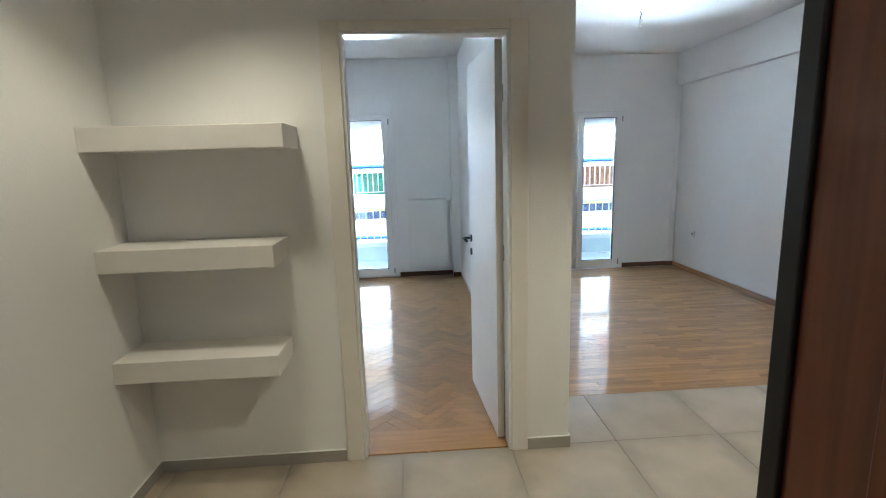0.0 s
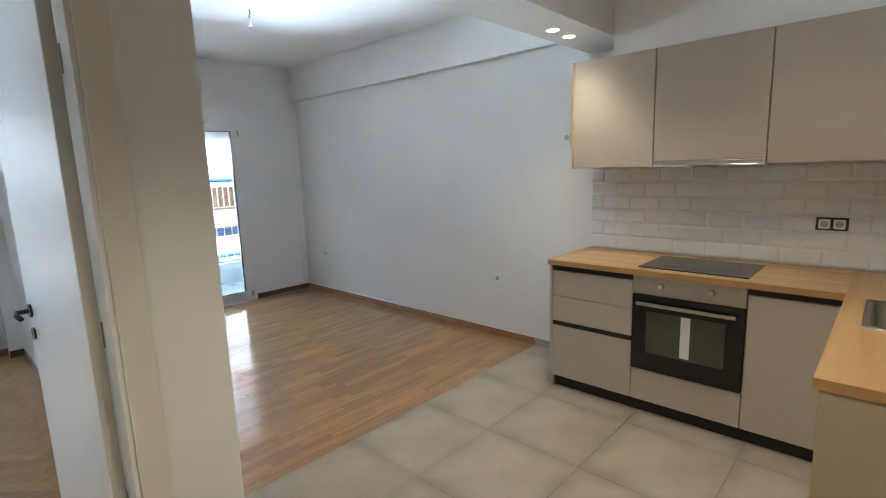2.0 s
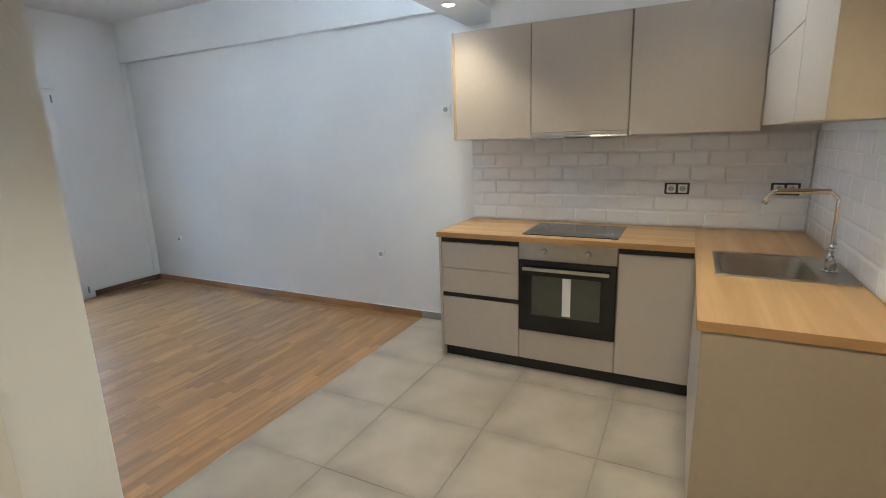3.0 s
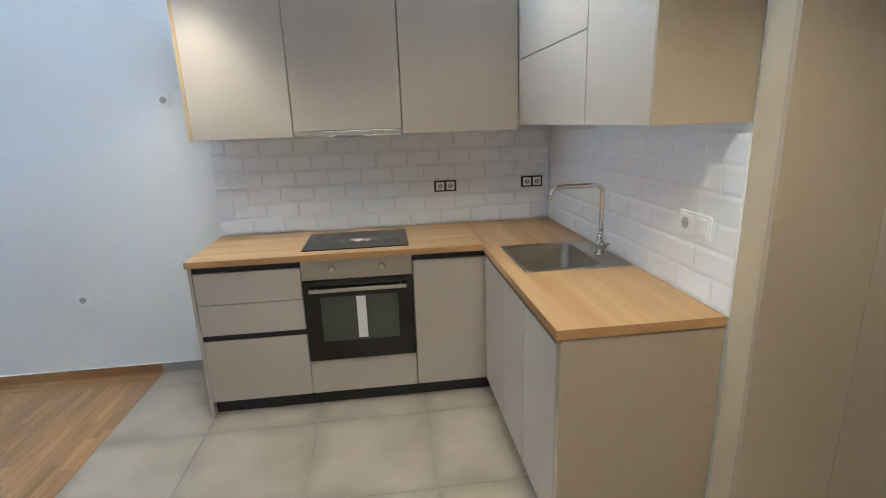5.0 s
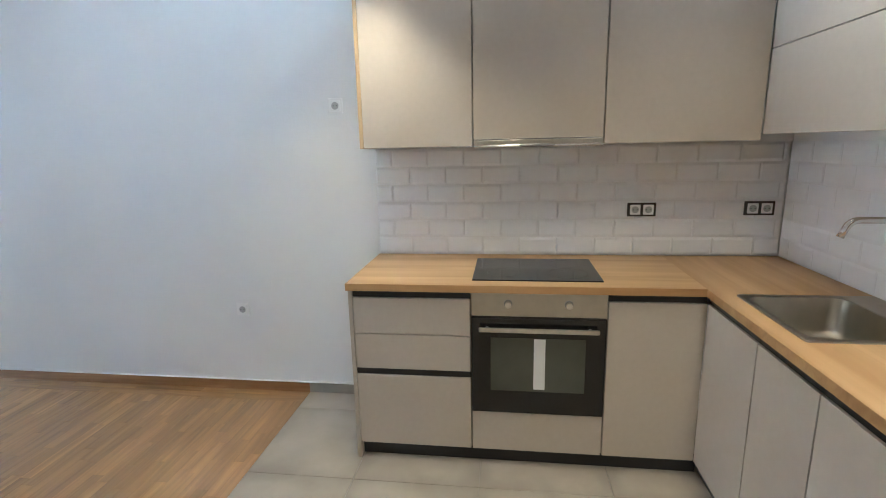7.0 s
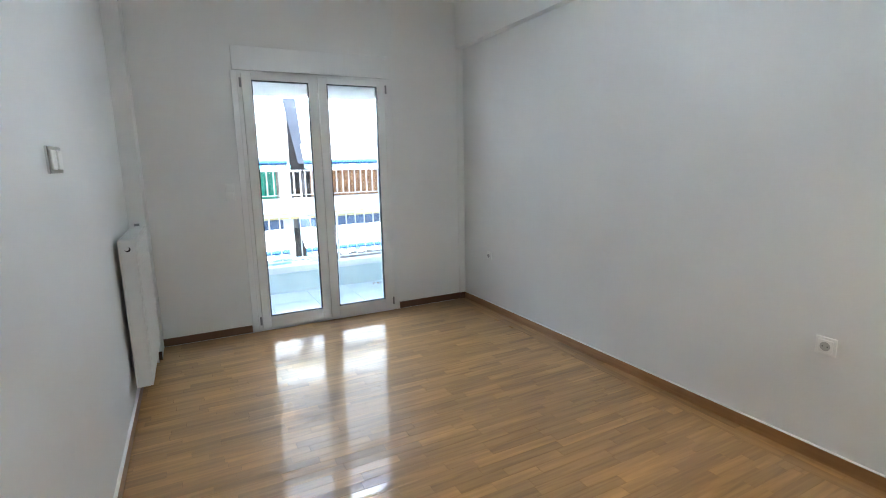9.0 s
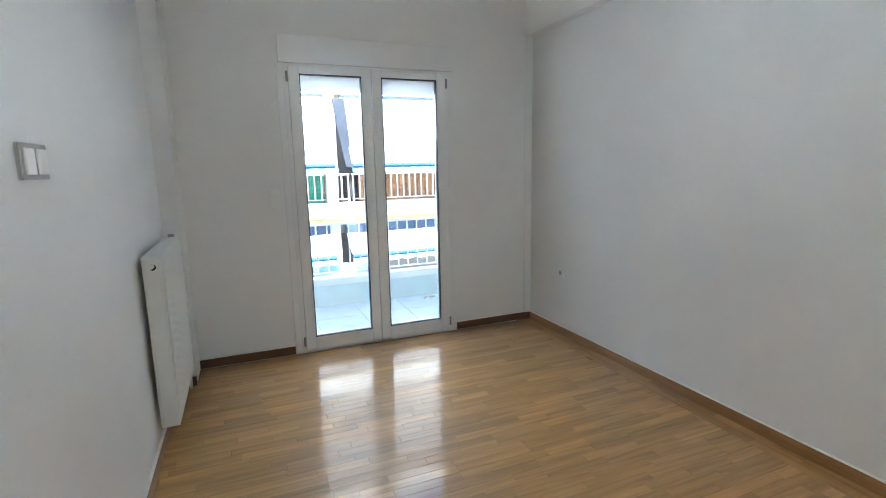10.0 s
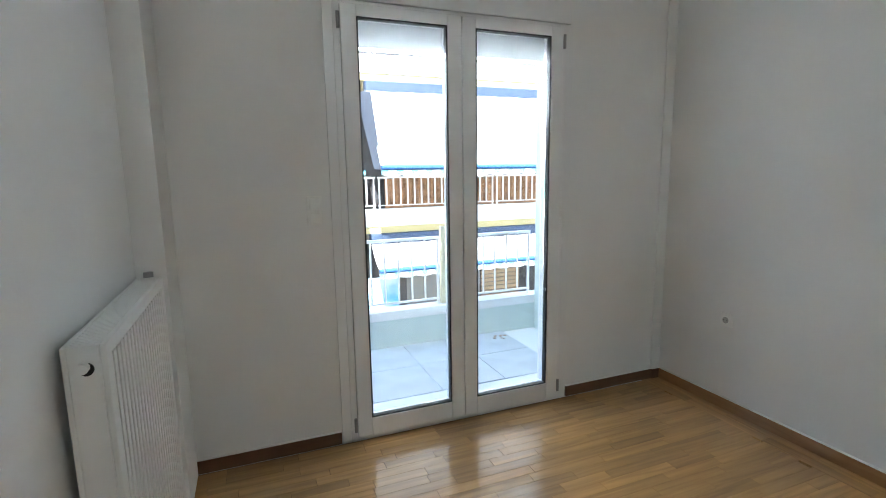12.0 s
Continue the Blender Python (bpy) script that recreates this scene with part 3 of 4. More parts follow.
radiator(0.19, 0.70, 6.86, YW, 0.14, 1.035, "y", "tall white steel panel radiator beside the bedroom balcony door")

# ---- kitchen ----
FX, FY = 3.215, 1.400      # front planes of the two runs
TOPZ, UNDER = 0.895, 0.862
PL = 0.085


def cabinet(name, x0, x1, y0, y1, z0, z1, label, category="cabinet", group="base cabinets"):
    c = thing(name, ((x0 + x1) / 2, (y0 + y1) / 2, z0), label, category, group)
    part("body", boxed(x0, x1, y0, y1, z0, z1, 0.001), CARCASS, c)
    return c


G = 0.0022
u = cabinet("drawer_cabinet", FX + 0.020, XR - 0.03, 2.392, 2.934, PL, UNDER - 0.002, "grey-beige base cabinet with three handleless drawers under the oak worktop")
for z0, z1 in ((0.652, 0.824), (0.478, 0.648), (PL + 0.002, 0.444)):
    part("drawer_front", boxed(FX, FX + 0.019, 2.392 + G, 2.934 - G, z0, z1, 0.0012), FRONT, u)
for z0, z1 in ((0.826, 0.860), (0.446, 0.476)):
    part("grip_profile", boxed(FX + 0.008, FX + 0.0195, 2.392, 2.934, z0, z1), PROFILE, u)
solid("end_panel", boxed(FX, XR - 0.022, 2.9355, 2.9535, 0.001, UNDER - 0.001, 0.001), FRONT, "grey-beige end panel closing the drawer cabinet", "panel", "cabinet end panels")

ov = cabinet("oven_cabinet", FX + 0.025, XR - 0.03, 1.802, 2.390, PL, UNDER - 0.002, "grey-beige oven housing with a plain panel below")
part("lower_front", boxed(FX, FX + 0.019, 1.802 + G, 2.390 - G, PL + 0.002, 0.284, 0.0012), FRONT, ov)
oven = thing("oven", (FX, 2.096, 0.29), "built-in black oven with a steel control panel and white sticker", "oven")
y0, y1 = 1.804, 2.388
part("control_panel", boxed(FX - 0.008, FX + 0.019, y0, y1, 0.752, 0.859, 0.002), STEEL, oven)
dr = part("door", boxed(FX - 0.014, FX + 0.019, y0, y1, 0.288, 0.748, 0.004), OVEN_BLACK, oven)
part("window", boxed(FX - 0.0165, FX - 0.014, y0 + 0.085, y1 - 0.085, 0.400, 0.655, 0.001), OVEN_GLASS, dr)
part("sticker", boxed(FX - 0.0175, FX - 0.0165, 2.062, 2.112, 0.412, 0.652), PAPER, dr)
h = boxed(FX - 0.054, FX - 0.040, y0 + 0.035, y1 - 0.035, 0.692, 0.712, 0.004)
part("handle", h, STEEL, dr, "flat steel handle bar")
for y in (y0 + 0.07, y1 - 0.07):
    part("handle_post", rod(bmesh.new(), (FX - 0.014, y, 0.700), (FX - 0.042, y, 0.700), 0.007), STEEL, dr)
for y in (2.226, 1.966):
    k = part("knob", rod(bmesh.new(), (FX - 0.008, y, 0.812), (FX - 0.012, y, 0.812), 0.0185, 28), GREY_METAL, oven)
    part("grip", rod(bmesh.new(), (FX - 0.012, y, 0.812), (FX - 0.034, y, 0.812), 0.0150, 28, 0.0135), CHROME, k)

dw = cabinet("door_cabinet", FX + 0.020, XR - 0.03, 1.435, 1.800, PL, UNDER - 0.002, "grey-beige base cabinet with one plain handleless door")
part("door", boxed(FX, FX + 0.019, 1.4006, 1.800 - G, PL + 0.002, 0.824, 0.0012), FRONT, dw)
part("grip_profile", boxed(FX + 0.008, FX + 0.0195, 1.4025, 1.800, 0.826, 0.860), PROFILE, dw)

for x0, x1, lab in ((2.802, FX + 0.0016, "grey-beige corner base cabinet with a narrow door"), (2.464, 2.800, "grey-beige base cabinet under the sink"), (2.092, 2.462, "grey-beige base cabinet at the end of the worktop")):
    c = cabinet("door_cabinet", x0, x1, YK + 0.02, FY - 0.020, PL, UNDER - 0.002 if x0 < 2.4 else 0.70, lab)
    part("door", boxed(x0 + G, x1 - G, FY - 0.019, FY, PL + 0.002, 0.824, 0.0012), FRONT, c)
    part("grip_profile", boxed(x0, x1, FY - 0.0195, FY - 0.008, 0.826, 0.860), PROFILE, c)
solid("end_panel", boxed(2.056, 2.091, YK + 0.008, FY, 0.001, UNDER - 0.001, 0.001), FRONT_LAMPLIT, "wide grey-beige side panel at the open end of the sink run", "panel", "cabinet end panels")
solid("plinth", boxed(FX + 0.045, FX + 0.058, 1.372, 2.9345, 0.0, PL - 0.002), PLINTH, "black plinth strip under the base cabinets", "plinth")
solid("plinth", boxed(2.0915, FX + 0.045, 1.345, 1.358, 0.0, PL - 0.002), PLINTH, "black plinth strip under the sink run", "plinth")

wt = thing("worktop", (3.5, 2.2, UNDER), "oak-look worktop with the hob set in it", "worktop")
part("slab", boxed(3.1942, XR - 0.020, 1.4165, 2.9558, UNDER, TOPZ), WORKTOP, wt)
part("edge_band", boxed(3.193, 3.194, 1.4165, 2.957, UNDER, TOPZ - 0.0005), WORKTOP_EDGE, wt)
part("edge_band", boxed(3.194, XR - 0.020, 2.956, 2.957, UNDER, TOPZ - 0.0005), WORKTOP_EDGE, wt)
SX0, SX1, SY0, SY1 = 2.648, 3.115, 0.850, 1.343
bm = frame_slab(bmesh.new(), (2.051, XR - 0.020, YK + 0.012, 1.4158), (SX0 + 0.015, SX1 - 0.015, SY0 + 0.015, SY1 - 0.015), UNDER, TOPZ)
wt = thing("worktop", (2.6, 1.1, UNDER), "oak-look worktop of the sink run, butted against the hob run", "worktop")
part("slab", bm, WORKTOP_X, wt)
part("edge_band", boxed(2.050, 2.0508, YK + 0.012, 1.4168, UNDER, TOPZ - 0.0005), WORKTOP_EDGE, wt)
part("edge_band", boxed(2.051, 3.1925, 1.4160, 1.4168, UNDER, TOPZ - 0.0005), WORKTOP_EDGE, wt)

sink = thing("sink", (0.5 * (SX0 + SX1), 0.5 * (SY0 + SY1), TOPZ - 0.16), "small stainless steel inset sink in the oak worktop", "sink")
bx0, bx1, by0, by1 = SX0 + 0.024, SX1 - 0.024, SY0 + 0.125, SY1 - 0.024


def round_ring(bm, x0, x1, y0, y1, r, z, n=7):
    """Vertices of a rectangle with rounded corners, at one height."""
    ring = []
    for cx, cy, a0 in ((x1 - r, y1 - r, 0), (x0 + r, y1 - r, 90), (x0 + r, y0 + r, 180), (x1 - r, y0 + r, 270)):
        for k in range(n):
            a = radians(a0 + 90 * k / (n - 1))
            ring.append(bm.verts.new((cx + r * math.cos(a), cy + r * math.sin(a), z)))
    return ring


def lofted(rings_of, cap=False):
    """Skin between rounded rectangles given as (x0, x1, y0, y1, r, z)."""
    bm = bmesh.new()
    rings = [round_ring(bm, *q) for q in rings_of]
    for a, c in zip(rings, rings[1:]):
        for k in range(len(a)):
            bm.faces.new((a[k], a[(k + 1) % len(a)], c[(k + 1) % len(a)], c[k]))
    if cap:
        bm.faces.new(rings[-1])
    bmesh.ops.recalc_face_normals(bm, faces=bm.faces[:])
    return bm


zb = TOPZ - 0.15


def inset(d, r, z, bowl=False):
    q = (bx0, bx1, by0, by1) if bowl else (SX0, SX1, SY0, SY1)
    return (q[0] + d, q[1] - d, q[2] + d, q[3] - d, r, z)


part("rim", lofted([inset(0, 0.016, TOPZ), inset(0, 0.016, TOPZ + 0.004), inset(0.003, 0.014, TOPZ + 0.0065), inset(0.008, 0.012, TOPZ + 0.0040),
                    inset(-0.008, 0.050, TOPZ + 0.0040, True), inset(-0.004, 0.047, TOPZ + 0.0052, True), inset(0, 0.045, TOPZ + 0.002, True)]), STEEL, sink, smooth=True)
part("bowl", lofted([inset(0, 0.045, TOPZ + 0.002, True), inset(0.004, 0.045, TOPZ - 0.02, True), inset(0.012, 0.050, zb + 0.030, True),
                     inset(0.020, 0.052, zb + 0.010, True), inset(0.040, 0.052, zb, True)], cap=True), BOWL, sink, smooth=True)
part("drain", rod(bmesh.new(), (2.87, 1.15, zb + 0.0005), (2.87, 1.15, zb + 0.003), 0.045, 28), CHROME, sink)

TX, TY = 2.840, 0.917
tap = thing("tap", (TX, TY, TOPZ + 0.005), "chrome swan-neck kitchen tap behind the sink", "tap")
b = rod(bmesh.new(), (TX, TY, TOPZ + 0.005), (TX, TY, TOPZ + 0.013), 0.028, 28)
rod(b, (TX, TY, TOPZ + 0.013), (TX, TY, TOPZ + 0.095), 0.0215, 24)
rod(b, (TX, TY, TOPZ + 0.095), (TX, TY, TOPZ + 0.108), 0.0215, 24, 0.015)
part("base", b, CHROME, tap, smooth=True)
pts = [(TX, TY, TOPZ + 0.10), (TX, TY, 1.195)]
for k in range(1, 9):
    a = k * math.pi / 16
    pts.append((TX, TY + 0.040 * (1 - math.cos(a)), 1.195 + 0.040 * math.sin(a)))
pts.append((TX, 1.125, 1.235))
for k in range(1, 7):
    a = k * math.pi / 15
    pts.append((TX, 1.125 + 0.04 * math.sin(a), 1.235 - 0.04 * (1 - math.cos(a))))
pts.append((TX, 1.175, 1.180))
part("spout", tube(bmesh.new(), pts, 0.0115, 16), CHROME, tap, smooth=True)
part("collar", rod(bmesh.new(), (TX, TY, TOPZ + 0.106), (TX, TY, TOPZ + 0.122), 0.0145, 20), CHROME, tap, smooth=True)
b = tube(bmesh.new(), [(TX, TY, TOPZ + 0.060), (TX - 0.042, TY, TOPZ + 0.060)], 0.0175)
tube(b, [(TX - 0.040, TY, TOPZ + 0.062), (TX - 0.098, TY + 0.004, TOPZ + 0.082)], 0.0055)
part("lever", b, CHROME, tap, smooth=True)

hob = thing("hob", (3.47, 2.10, TOPZ), "black glass induction hob flush on the oak worktop", "hob")
part("glass", boxed(3.270, 3.690, 1.812, 2.388, TOPZ, TOPZ + 0.006, 0.002), HOB, hob)
for cx, cy, r in ((3.40, 2.25, 0.075), (3.58, 2.25, 0.09), (3.40, 1.95, 0.09), (3.58, 1.95, 0.075)):
    b = bmesh.new()
    n = 40
    ring = [[b.verts.new((cx + q * math.cos(2 * math.pi * k / n), cy + q * math.sin(2 * math.pi * k / n), TOPZ + 0.0066)) for k in range(n)] for q in (r, r - 0.002)]
    for k in range(n):
        b.faces.new((ring[0][k], ring[0][(k + 1) % n], ring[1][(k + 1) % n], ring[1][k]))
    part("zone_ring", b, ZONE, hob)

# wall units
UX, UY = 3.458, 1.150
UZ0, UZ1 = 1.487, 2.170
UK0 = 1.512


def wall_cabinet(x0, x1, y0, y1, z0, label):
    return cabinet("wall_cabinet", x0, x1, y0, y1, z0, UZ1, label, group="wall cabinets")


c = wall_cabinet(UX + 0.020, XR - 0.001, 2.392, 2.911, UZ0 + 0.002, "grey-beige wall cabinet with one plain door, lit warm from above")
part("door", boxed(UX, UX + 0.019, 2.392 + G, 2.911, UZ0, UZ1, 0.0012), FRONT, c)
solid("end_panel", boxed(UX + 0.0, XR - 0.001, 2.9125, 2.9305, UZ0 - 0.002, UZ1 + 0.001, 0.001), EDGE, "thin wood-edged side panel of the wall cabinets", "panel", "cabinet end panels")
c = wall_cabinet(UX + 0.020, XR - 0.001, 1.808, 2.390, UZ0 + 0.034, "grey-beige wall cabinet over the extractor hood")
part("door", boxed(UX, UX + 0.019, 1.808 + G, 2.390 - G, UZ0 + 0.030, UZ1, 0.0012), FRONT, c)
hood = thing("extractor_hood", (3.6, 2.10, UZ0 - 0.01), "slim steel pull-out extractor hood under the wall cabinets", "extractor hood")
part("slider", boxed(UX - 0.004, UX + 0.30, 1.810, 2.388, UZ0 - 0.008, UZ0 + 0.026, 0.003), STEEL, hood)
part("grip", boxed(UX - 0.007, UX - 0.004, 1.812, 2.386, UZ0 - 0.006, UZ0 + 0.003, 0.001), CHROME, hood)
b = bmesh.new()
bmesh.ops.create_uvsphere(b, u_segments=24, v_segments=10, radius=1.0, matrix=Matrix.Translation((UX + 0.012, 2.10, UZ0 - 0.001)) @ Matrix.Diagonal((0.032, 0.105, 0.010, 1)))
part("grip_bulge", b, GREY_METAL, hood, smooth=True)
part("housing", boxed(UX + 0.022, XR - 0.002, 1.812, 2.386, UZ0 + 0.0265, UZ0 + 0.033), GREY_METAL, hood)
c = wall_cabinet(UX + 0.020, XR - 0.001, 1.152, 1.806, UZ0 + 0.002, "grey-beige wall cabinet with one wide plain door")
part("door", boxed(UX, UX + 0.019, 1.152 + G, 1.806 - G, UZ0, UZ1, 0.0012), FRONT, c)
c = wall_cabinet(2.536, XR - 0.38, YK + 0.001, UY - 0.020, UK0 + 0.002, "grey-beige wall cabinet with a flap above a lower door")
part("flap", boxed(2.536 + G, UX - 0.003, UY - 0.019, UY, 1.857, UZ1, 0.0012), FRONT, c)
part("door", boxed(2.536 + G, UX - 0.003, UY - 0.019, UY, UK0, 1.853, 0.0012), FRONT, c)
c = wall_cabinet(2.078, 2.534, YK + 0.001, UY - 0.020, UK0 + 0.002, "grey-beige wall cabinet with one tall door")
part("door", boxed(2.0675, 2.534 - G, UY - 0.019, UY, UK0, UZ1, 0.0012), FRONT, c)
solid("end_panel", boxed(2.056, 2.0660, YK + 0.001, UY, UK0 - 0.001, UZ1 + 0.001, 0.001), FRONT_LAMPLIT, "beige side panel closing the wall cabinets, warm lamplight in its colour", "panel", "cabinet end panels")


# ---- sockets and switches ----
def socket(place, axis, label, frame_mat=None, count=1, size=0.08, switch=False):
    """A wall socket. axis: the way that it faces, "-x", "+y", "-y" or "+x"; the gangs run along the wall."""
    s = thing("wall_socket" if not switch else "light_switch", place, label, "socket" if not switch else "switch")
    px, py, pz = place
    turn = {"-x": radians(90), "+x": radians(-90), "+y": radians(180), "-y": 0.0}[axis]
    m = Matrix.Translation(place) @ Matrix.Rotation(-turn, 4, "Z")

    def put(name, bm, mat, parent):
        bm.transform(m)
        return part(name, bm, mat, parent)

    w = size * count if count > 1 else size
    put("plate", boxed(-w / 2, w / 2, -0.010, 0, -size / 2, size / 2, 0.003), frame_mat or SOCKET, s)
    for k in range(count):
        cx = (k - (count - 1) / 2) * size * 0.92
        if switch:
            g = put("rocker", boxed(cx - size * 0.33, cx + size * 0.33, -0.016, -0.010, -size * 0.36, size * 0.36, 0.003), SOCKET, s)
        else:
            g = put("insert", boxed(cx - size * 0.36, cx + size * 0.36, -0.014, -0.010, -size * 0.36, size * 0.36, 0.003), SOCKET, s)
            # Flat discs and dots; the shade of well and holes is in their colour.
            b = rod(bmesh.new(), (cx, -0.014, 0), (cx, -0.0146, 0), size * 0.25, 24)
            put("well_disc", b, WELL_SHADE, g)
            for dx in (-0.0095, 0.0095):
                put("pin_hole_dot", rod(bmesh.new(), (cx + dx, -0.0146, 0), (cx + dx, -0.0152, 0), 0.003, 10), HOLE_SHADE, g)
    return s


socket((XR, 3.166, 1.717), "-x", "white wall socket high up beside the wall cabinets")
socket((XR, 3.840, 0.535), "-x", "white wall socket low on the living room wall")
socket((XR, 6.538, 0.505), "-x", "small white aerial socket near the far corner", size=0.072)
socket((XR - 0.020, 1.535, 1.142), "-x", "white double socket in a black frame on metro tiles", FRAME_BLACK, 2, 0.072)
socket((XR - 0.020, 0.962, 1.146), "-x", "white double socket in a black frame near the tiled corner", FRAME_BLACK, 2, 0.072)
socket((2.300, YK + 0.010, 1.160), "+y", "white wall socket on the metro tiles by the sink", None, 1, 0.086)
socket((2.212, YK + 0.010, 1.160), "+y", "white light switch beside a socket on metro tiles", None, 1, 0.084, switch=True)
socket((1.714, YW, 1.196), "-y", "white light switch beside the balcony door", size=0.068, switch=True)
socket((1.714, YW, 1.128), "-y", "white shutter switch beside the balcony door", size=0.068, switch=True)
socket((XL, 4.85, 1.392), "+x", "chrome-framed double light switch on the living room wall", CHROME, 2, 0.088, switch=True)

# ---- lamps ----
def downlight(x, y, z, power, label):
    d = thing("downlight", (x, y, z - 0.004), label, "ceiling spot", "recessed spots")
    b = bmesh.new()
    n = 32
    rings = [[b.verts.new((x + r * math.cos(2 * math.pi * k / n), y + r * math.sin(2 * math.pi * k / n), z + h)) for k in range(n)] for r, h in ((0.046, -0.001), (0.045, -0.004), (0.036, -0.004), (0.034, -0.001))]
    for r0, r1 in zip(rings, rings[1:]):
        for k in range(n):
            b.faces.new((r0[k], r0[(k + 1) % n], r1[(k + 1) % n], r1[k]))
    part("ring", b, PVC, d)
    part("lamp", rod(bmesh.new(), (x, y, z - 0.0005), (x, y, z - 0.003), 0.034, 24), LAMP, d)
    lamp = new("spot_light", bpy.data.lights.new("spot_light", "SPOT"))
    lamp.data.energy, lamp.data.color = power, (1.0, 0.79, 0.52)
    lamp.data.spot_size, lamp.data.spot_blend, lamp.data.shadow_soft_size = radians(120), 0.6, 0.10
    lamp.matrix_world = pose(x, y, z - 0.012)
    return d


downlight(3.045, 2.838, HS, SPOT_W, "small round warm recessed spot in the beam")
downlight(3.250, 2.845, HS, SPOT_W, "small round warm recessed spot next to its twin in the beam")
downlight(-0.40, 2.20, HK, HALL_W, "small round warm recessed spot in the hall ceiling")
downlight(1.10, 1.35, HK, ENTRY_W, "small round warm recessed spot over the hall")
downlight(2.35, 2.20, HK, KITCHEN_W, "small round warm recessed spot in the kitchen ceiling")
downlight(2.60, 1.50, HK, KITCHEN_W, "small round warm recessed spot before the sink run")

pen = thing("bulb_pendant", (2.38, 5.15, H - 0.13), "bare bulb holder on a short wire from the living room ceiling", "ceiling lamp")
part("wire", tube(bmesh.new(), [(2.38, 5.15, H), (2.384, 5.148, H - 0.03), (2.376, 5.152, H - 0.055), (2.38, 5.15, H - 0.075)], 0.004, 8), WIRE, pen)
part("holder", rod(bmesh.new(), (2.38, 5.15, H - 0.070), (2.38, 5.15, H - 0.105), 0.014, 16), LACQUER, pen)
part("bulb", rod(bmesh.new(), (2.38, 5.15, H - 0.105), (2.38, 5.15, H - 0.135), 0.012, 16, 0.020), BULB, pen)

# ---- tall panels at the end of the sink wall ----
w = thing("tall_cupboard", (XK - 0.01, 0.3, 0), "flush grey-beige tall cupboard doors on the side of the hall", "cupboard")
# Strip added on the wall's end; warm lamplight is put into its colour.
part("wall_end_strip", boxed(XK + 0.001, 2.043, YK + 0.001, YK + 0.007, 0.0, HK - 0.002, 0.001), WALL_END_LIT, w, "wall-end strip with warm lamplight in its cream colour")
part("door", boxed(XK - 0.020, XK - 0.001, 0.50, 0.848, 0.0, 2.55, 0.0015), FRONT_LAMPLIT, w)
part("door", boxed(XK - 0.020, XK - 0.001, 0.02, 0.497, 0.0, 2.55, 0.0015), FRONT_LAMPLIT, w)

# ---- own balcony ----
BY = 8.30
structure("balcony_slab", boxed(XBL - 0.2, XR + 0.2, YW + 0.22, BY + 0.14, -0.22, -0.040), RENDER_WHITE)
par = structure("balcony_parapet", boxed(XBL - 0.2, XR + 0.2, BY, BY + 0.12, -0.040, 0.190), BALCONY_WHITE)
structure("parapet_cap", boxed(XBL - 0.2, XR + 0.2, BY - 0.012, BY + 0.132, 0.190, 0.262, 0.004), RENDER_WHITE)
structure("balcony_screen", boxed(3.70, 3.745, YW + 0.222, BY - 0.015, -0.040, 2.30), BALCONY_WHITE)
structure("door_step", boxed(WIN[0], WIN[1], YW + 0.062, YW + 0.24, -0.040, -0.022), RENDER_WHITE)
structure("door_step", boxed(BWIN[0], BWIN[1], YW + 0.062, YW + 0.24, -0.040, -0.022), RENDER_WHITE)
for x0, x1 in ((XBL, 2.84), (2.90, 3.69)):
    rail = thing("railing", ((x0 + x1) / 2, BY + 0.06, 0.262), "white painted metal railing on the balcony parapet", "railing", "balcony railings")
    part("top_rail", boxed(x0, x1, BY + 0.042, BY + 0.078, 0.80, 0.822, 0.003), RAIL_WHITE, rail)
    part("bottom_rail", boxed(x0, x1, BY + 0.050, BY + 0.070, 0.300, 0.316, 0.002), RAIL_WHITE, rail)
    n = int((x1 - x0) / 0.11)
    for k in range(n + 1):
        x = x0 + 0.012 + k * (x1 - x0 - 0.024) / n
        part("baluster", rod(bmesh.new(), (x, BY + 0.06, 0.316 if 0 < k < n else 0.262), (x, BY + 0.06, 0.80), 0.008 if 0 < k < n else 0.012, 8), RAIL_WHITE, rail)
for nm, x in (("railing_post", 2.87),):
    solid(nm, boxed(x - 0.018, x + 0.018, BY + 0.035, BY + 0.085, 0.262, 0.90, 0.003), material("post_cream", (0.75, 0.70, 0.50), 0.5), "cream square post between two balcony railings", "post")
b = bmesh.new()
rnd = random.Random(5)
for k in range(9):
    x, y = 3.30 + rnd.uniform(-0.06, 0.06), 8.16 + rnd.uniform(-0.05, 0.05)
    bmesh.ops.create_icosphere(b, subdivisions=1, radius=rnd.uniform(0.006, 0.013), matrix=Matrix.Translation((x, y, -0.030)) @ Matrix.Diagonal((1.4, 1, 0.4, 1)))
solid("dry_leaves", b, SHUTTER, "few dry brown leaves on the balcony tiles", "leaves", kind="stuff")

# ---- street and building opposite ----
FYF = 13.35         # front of its balconies
FYW = 14.75         # its wall
structure("ground", boxed(-400, 400, -300, 400, -9.2, -9.0), ASPHALT)
house = thing("apartment_building", (2, FYW + 4, -9.0), "white apartment building across the street with balconies and awnings", "building")
part("wall", boxed(-16, 22, FYW, FYW + 9, -9.0, 6.6), RENDER_SHADE, house)
part("cornice", boxed(-16.2, 22.2, FYW - 0.3, FYW, 6.6, 6.9), RENDER_WHITE, house)
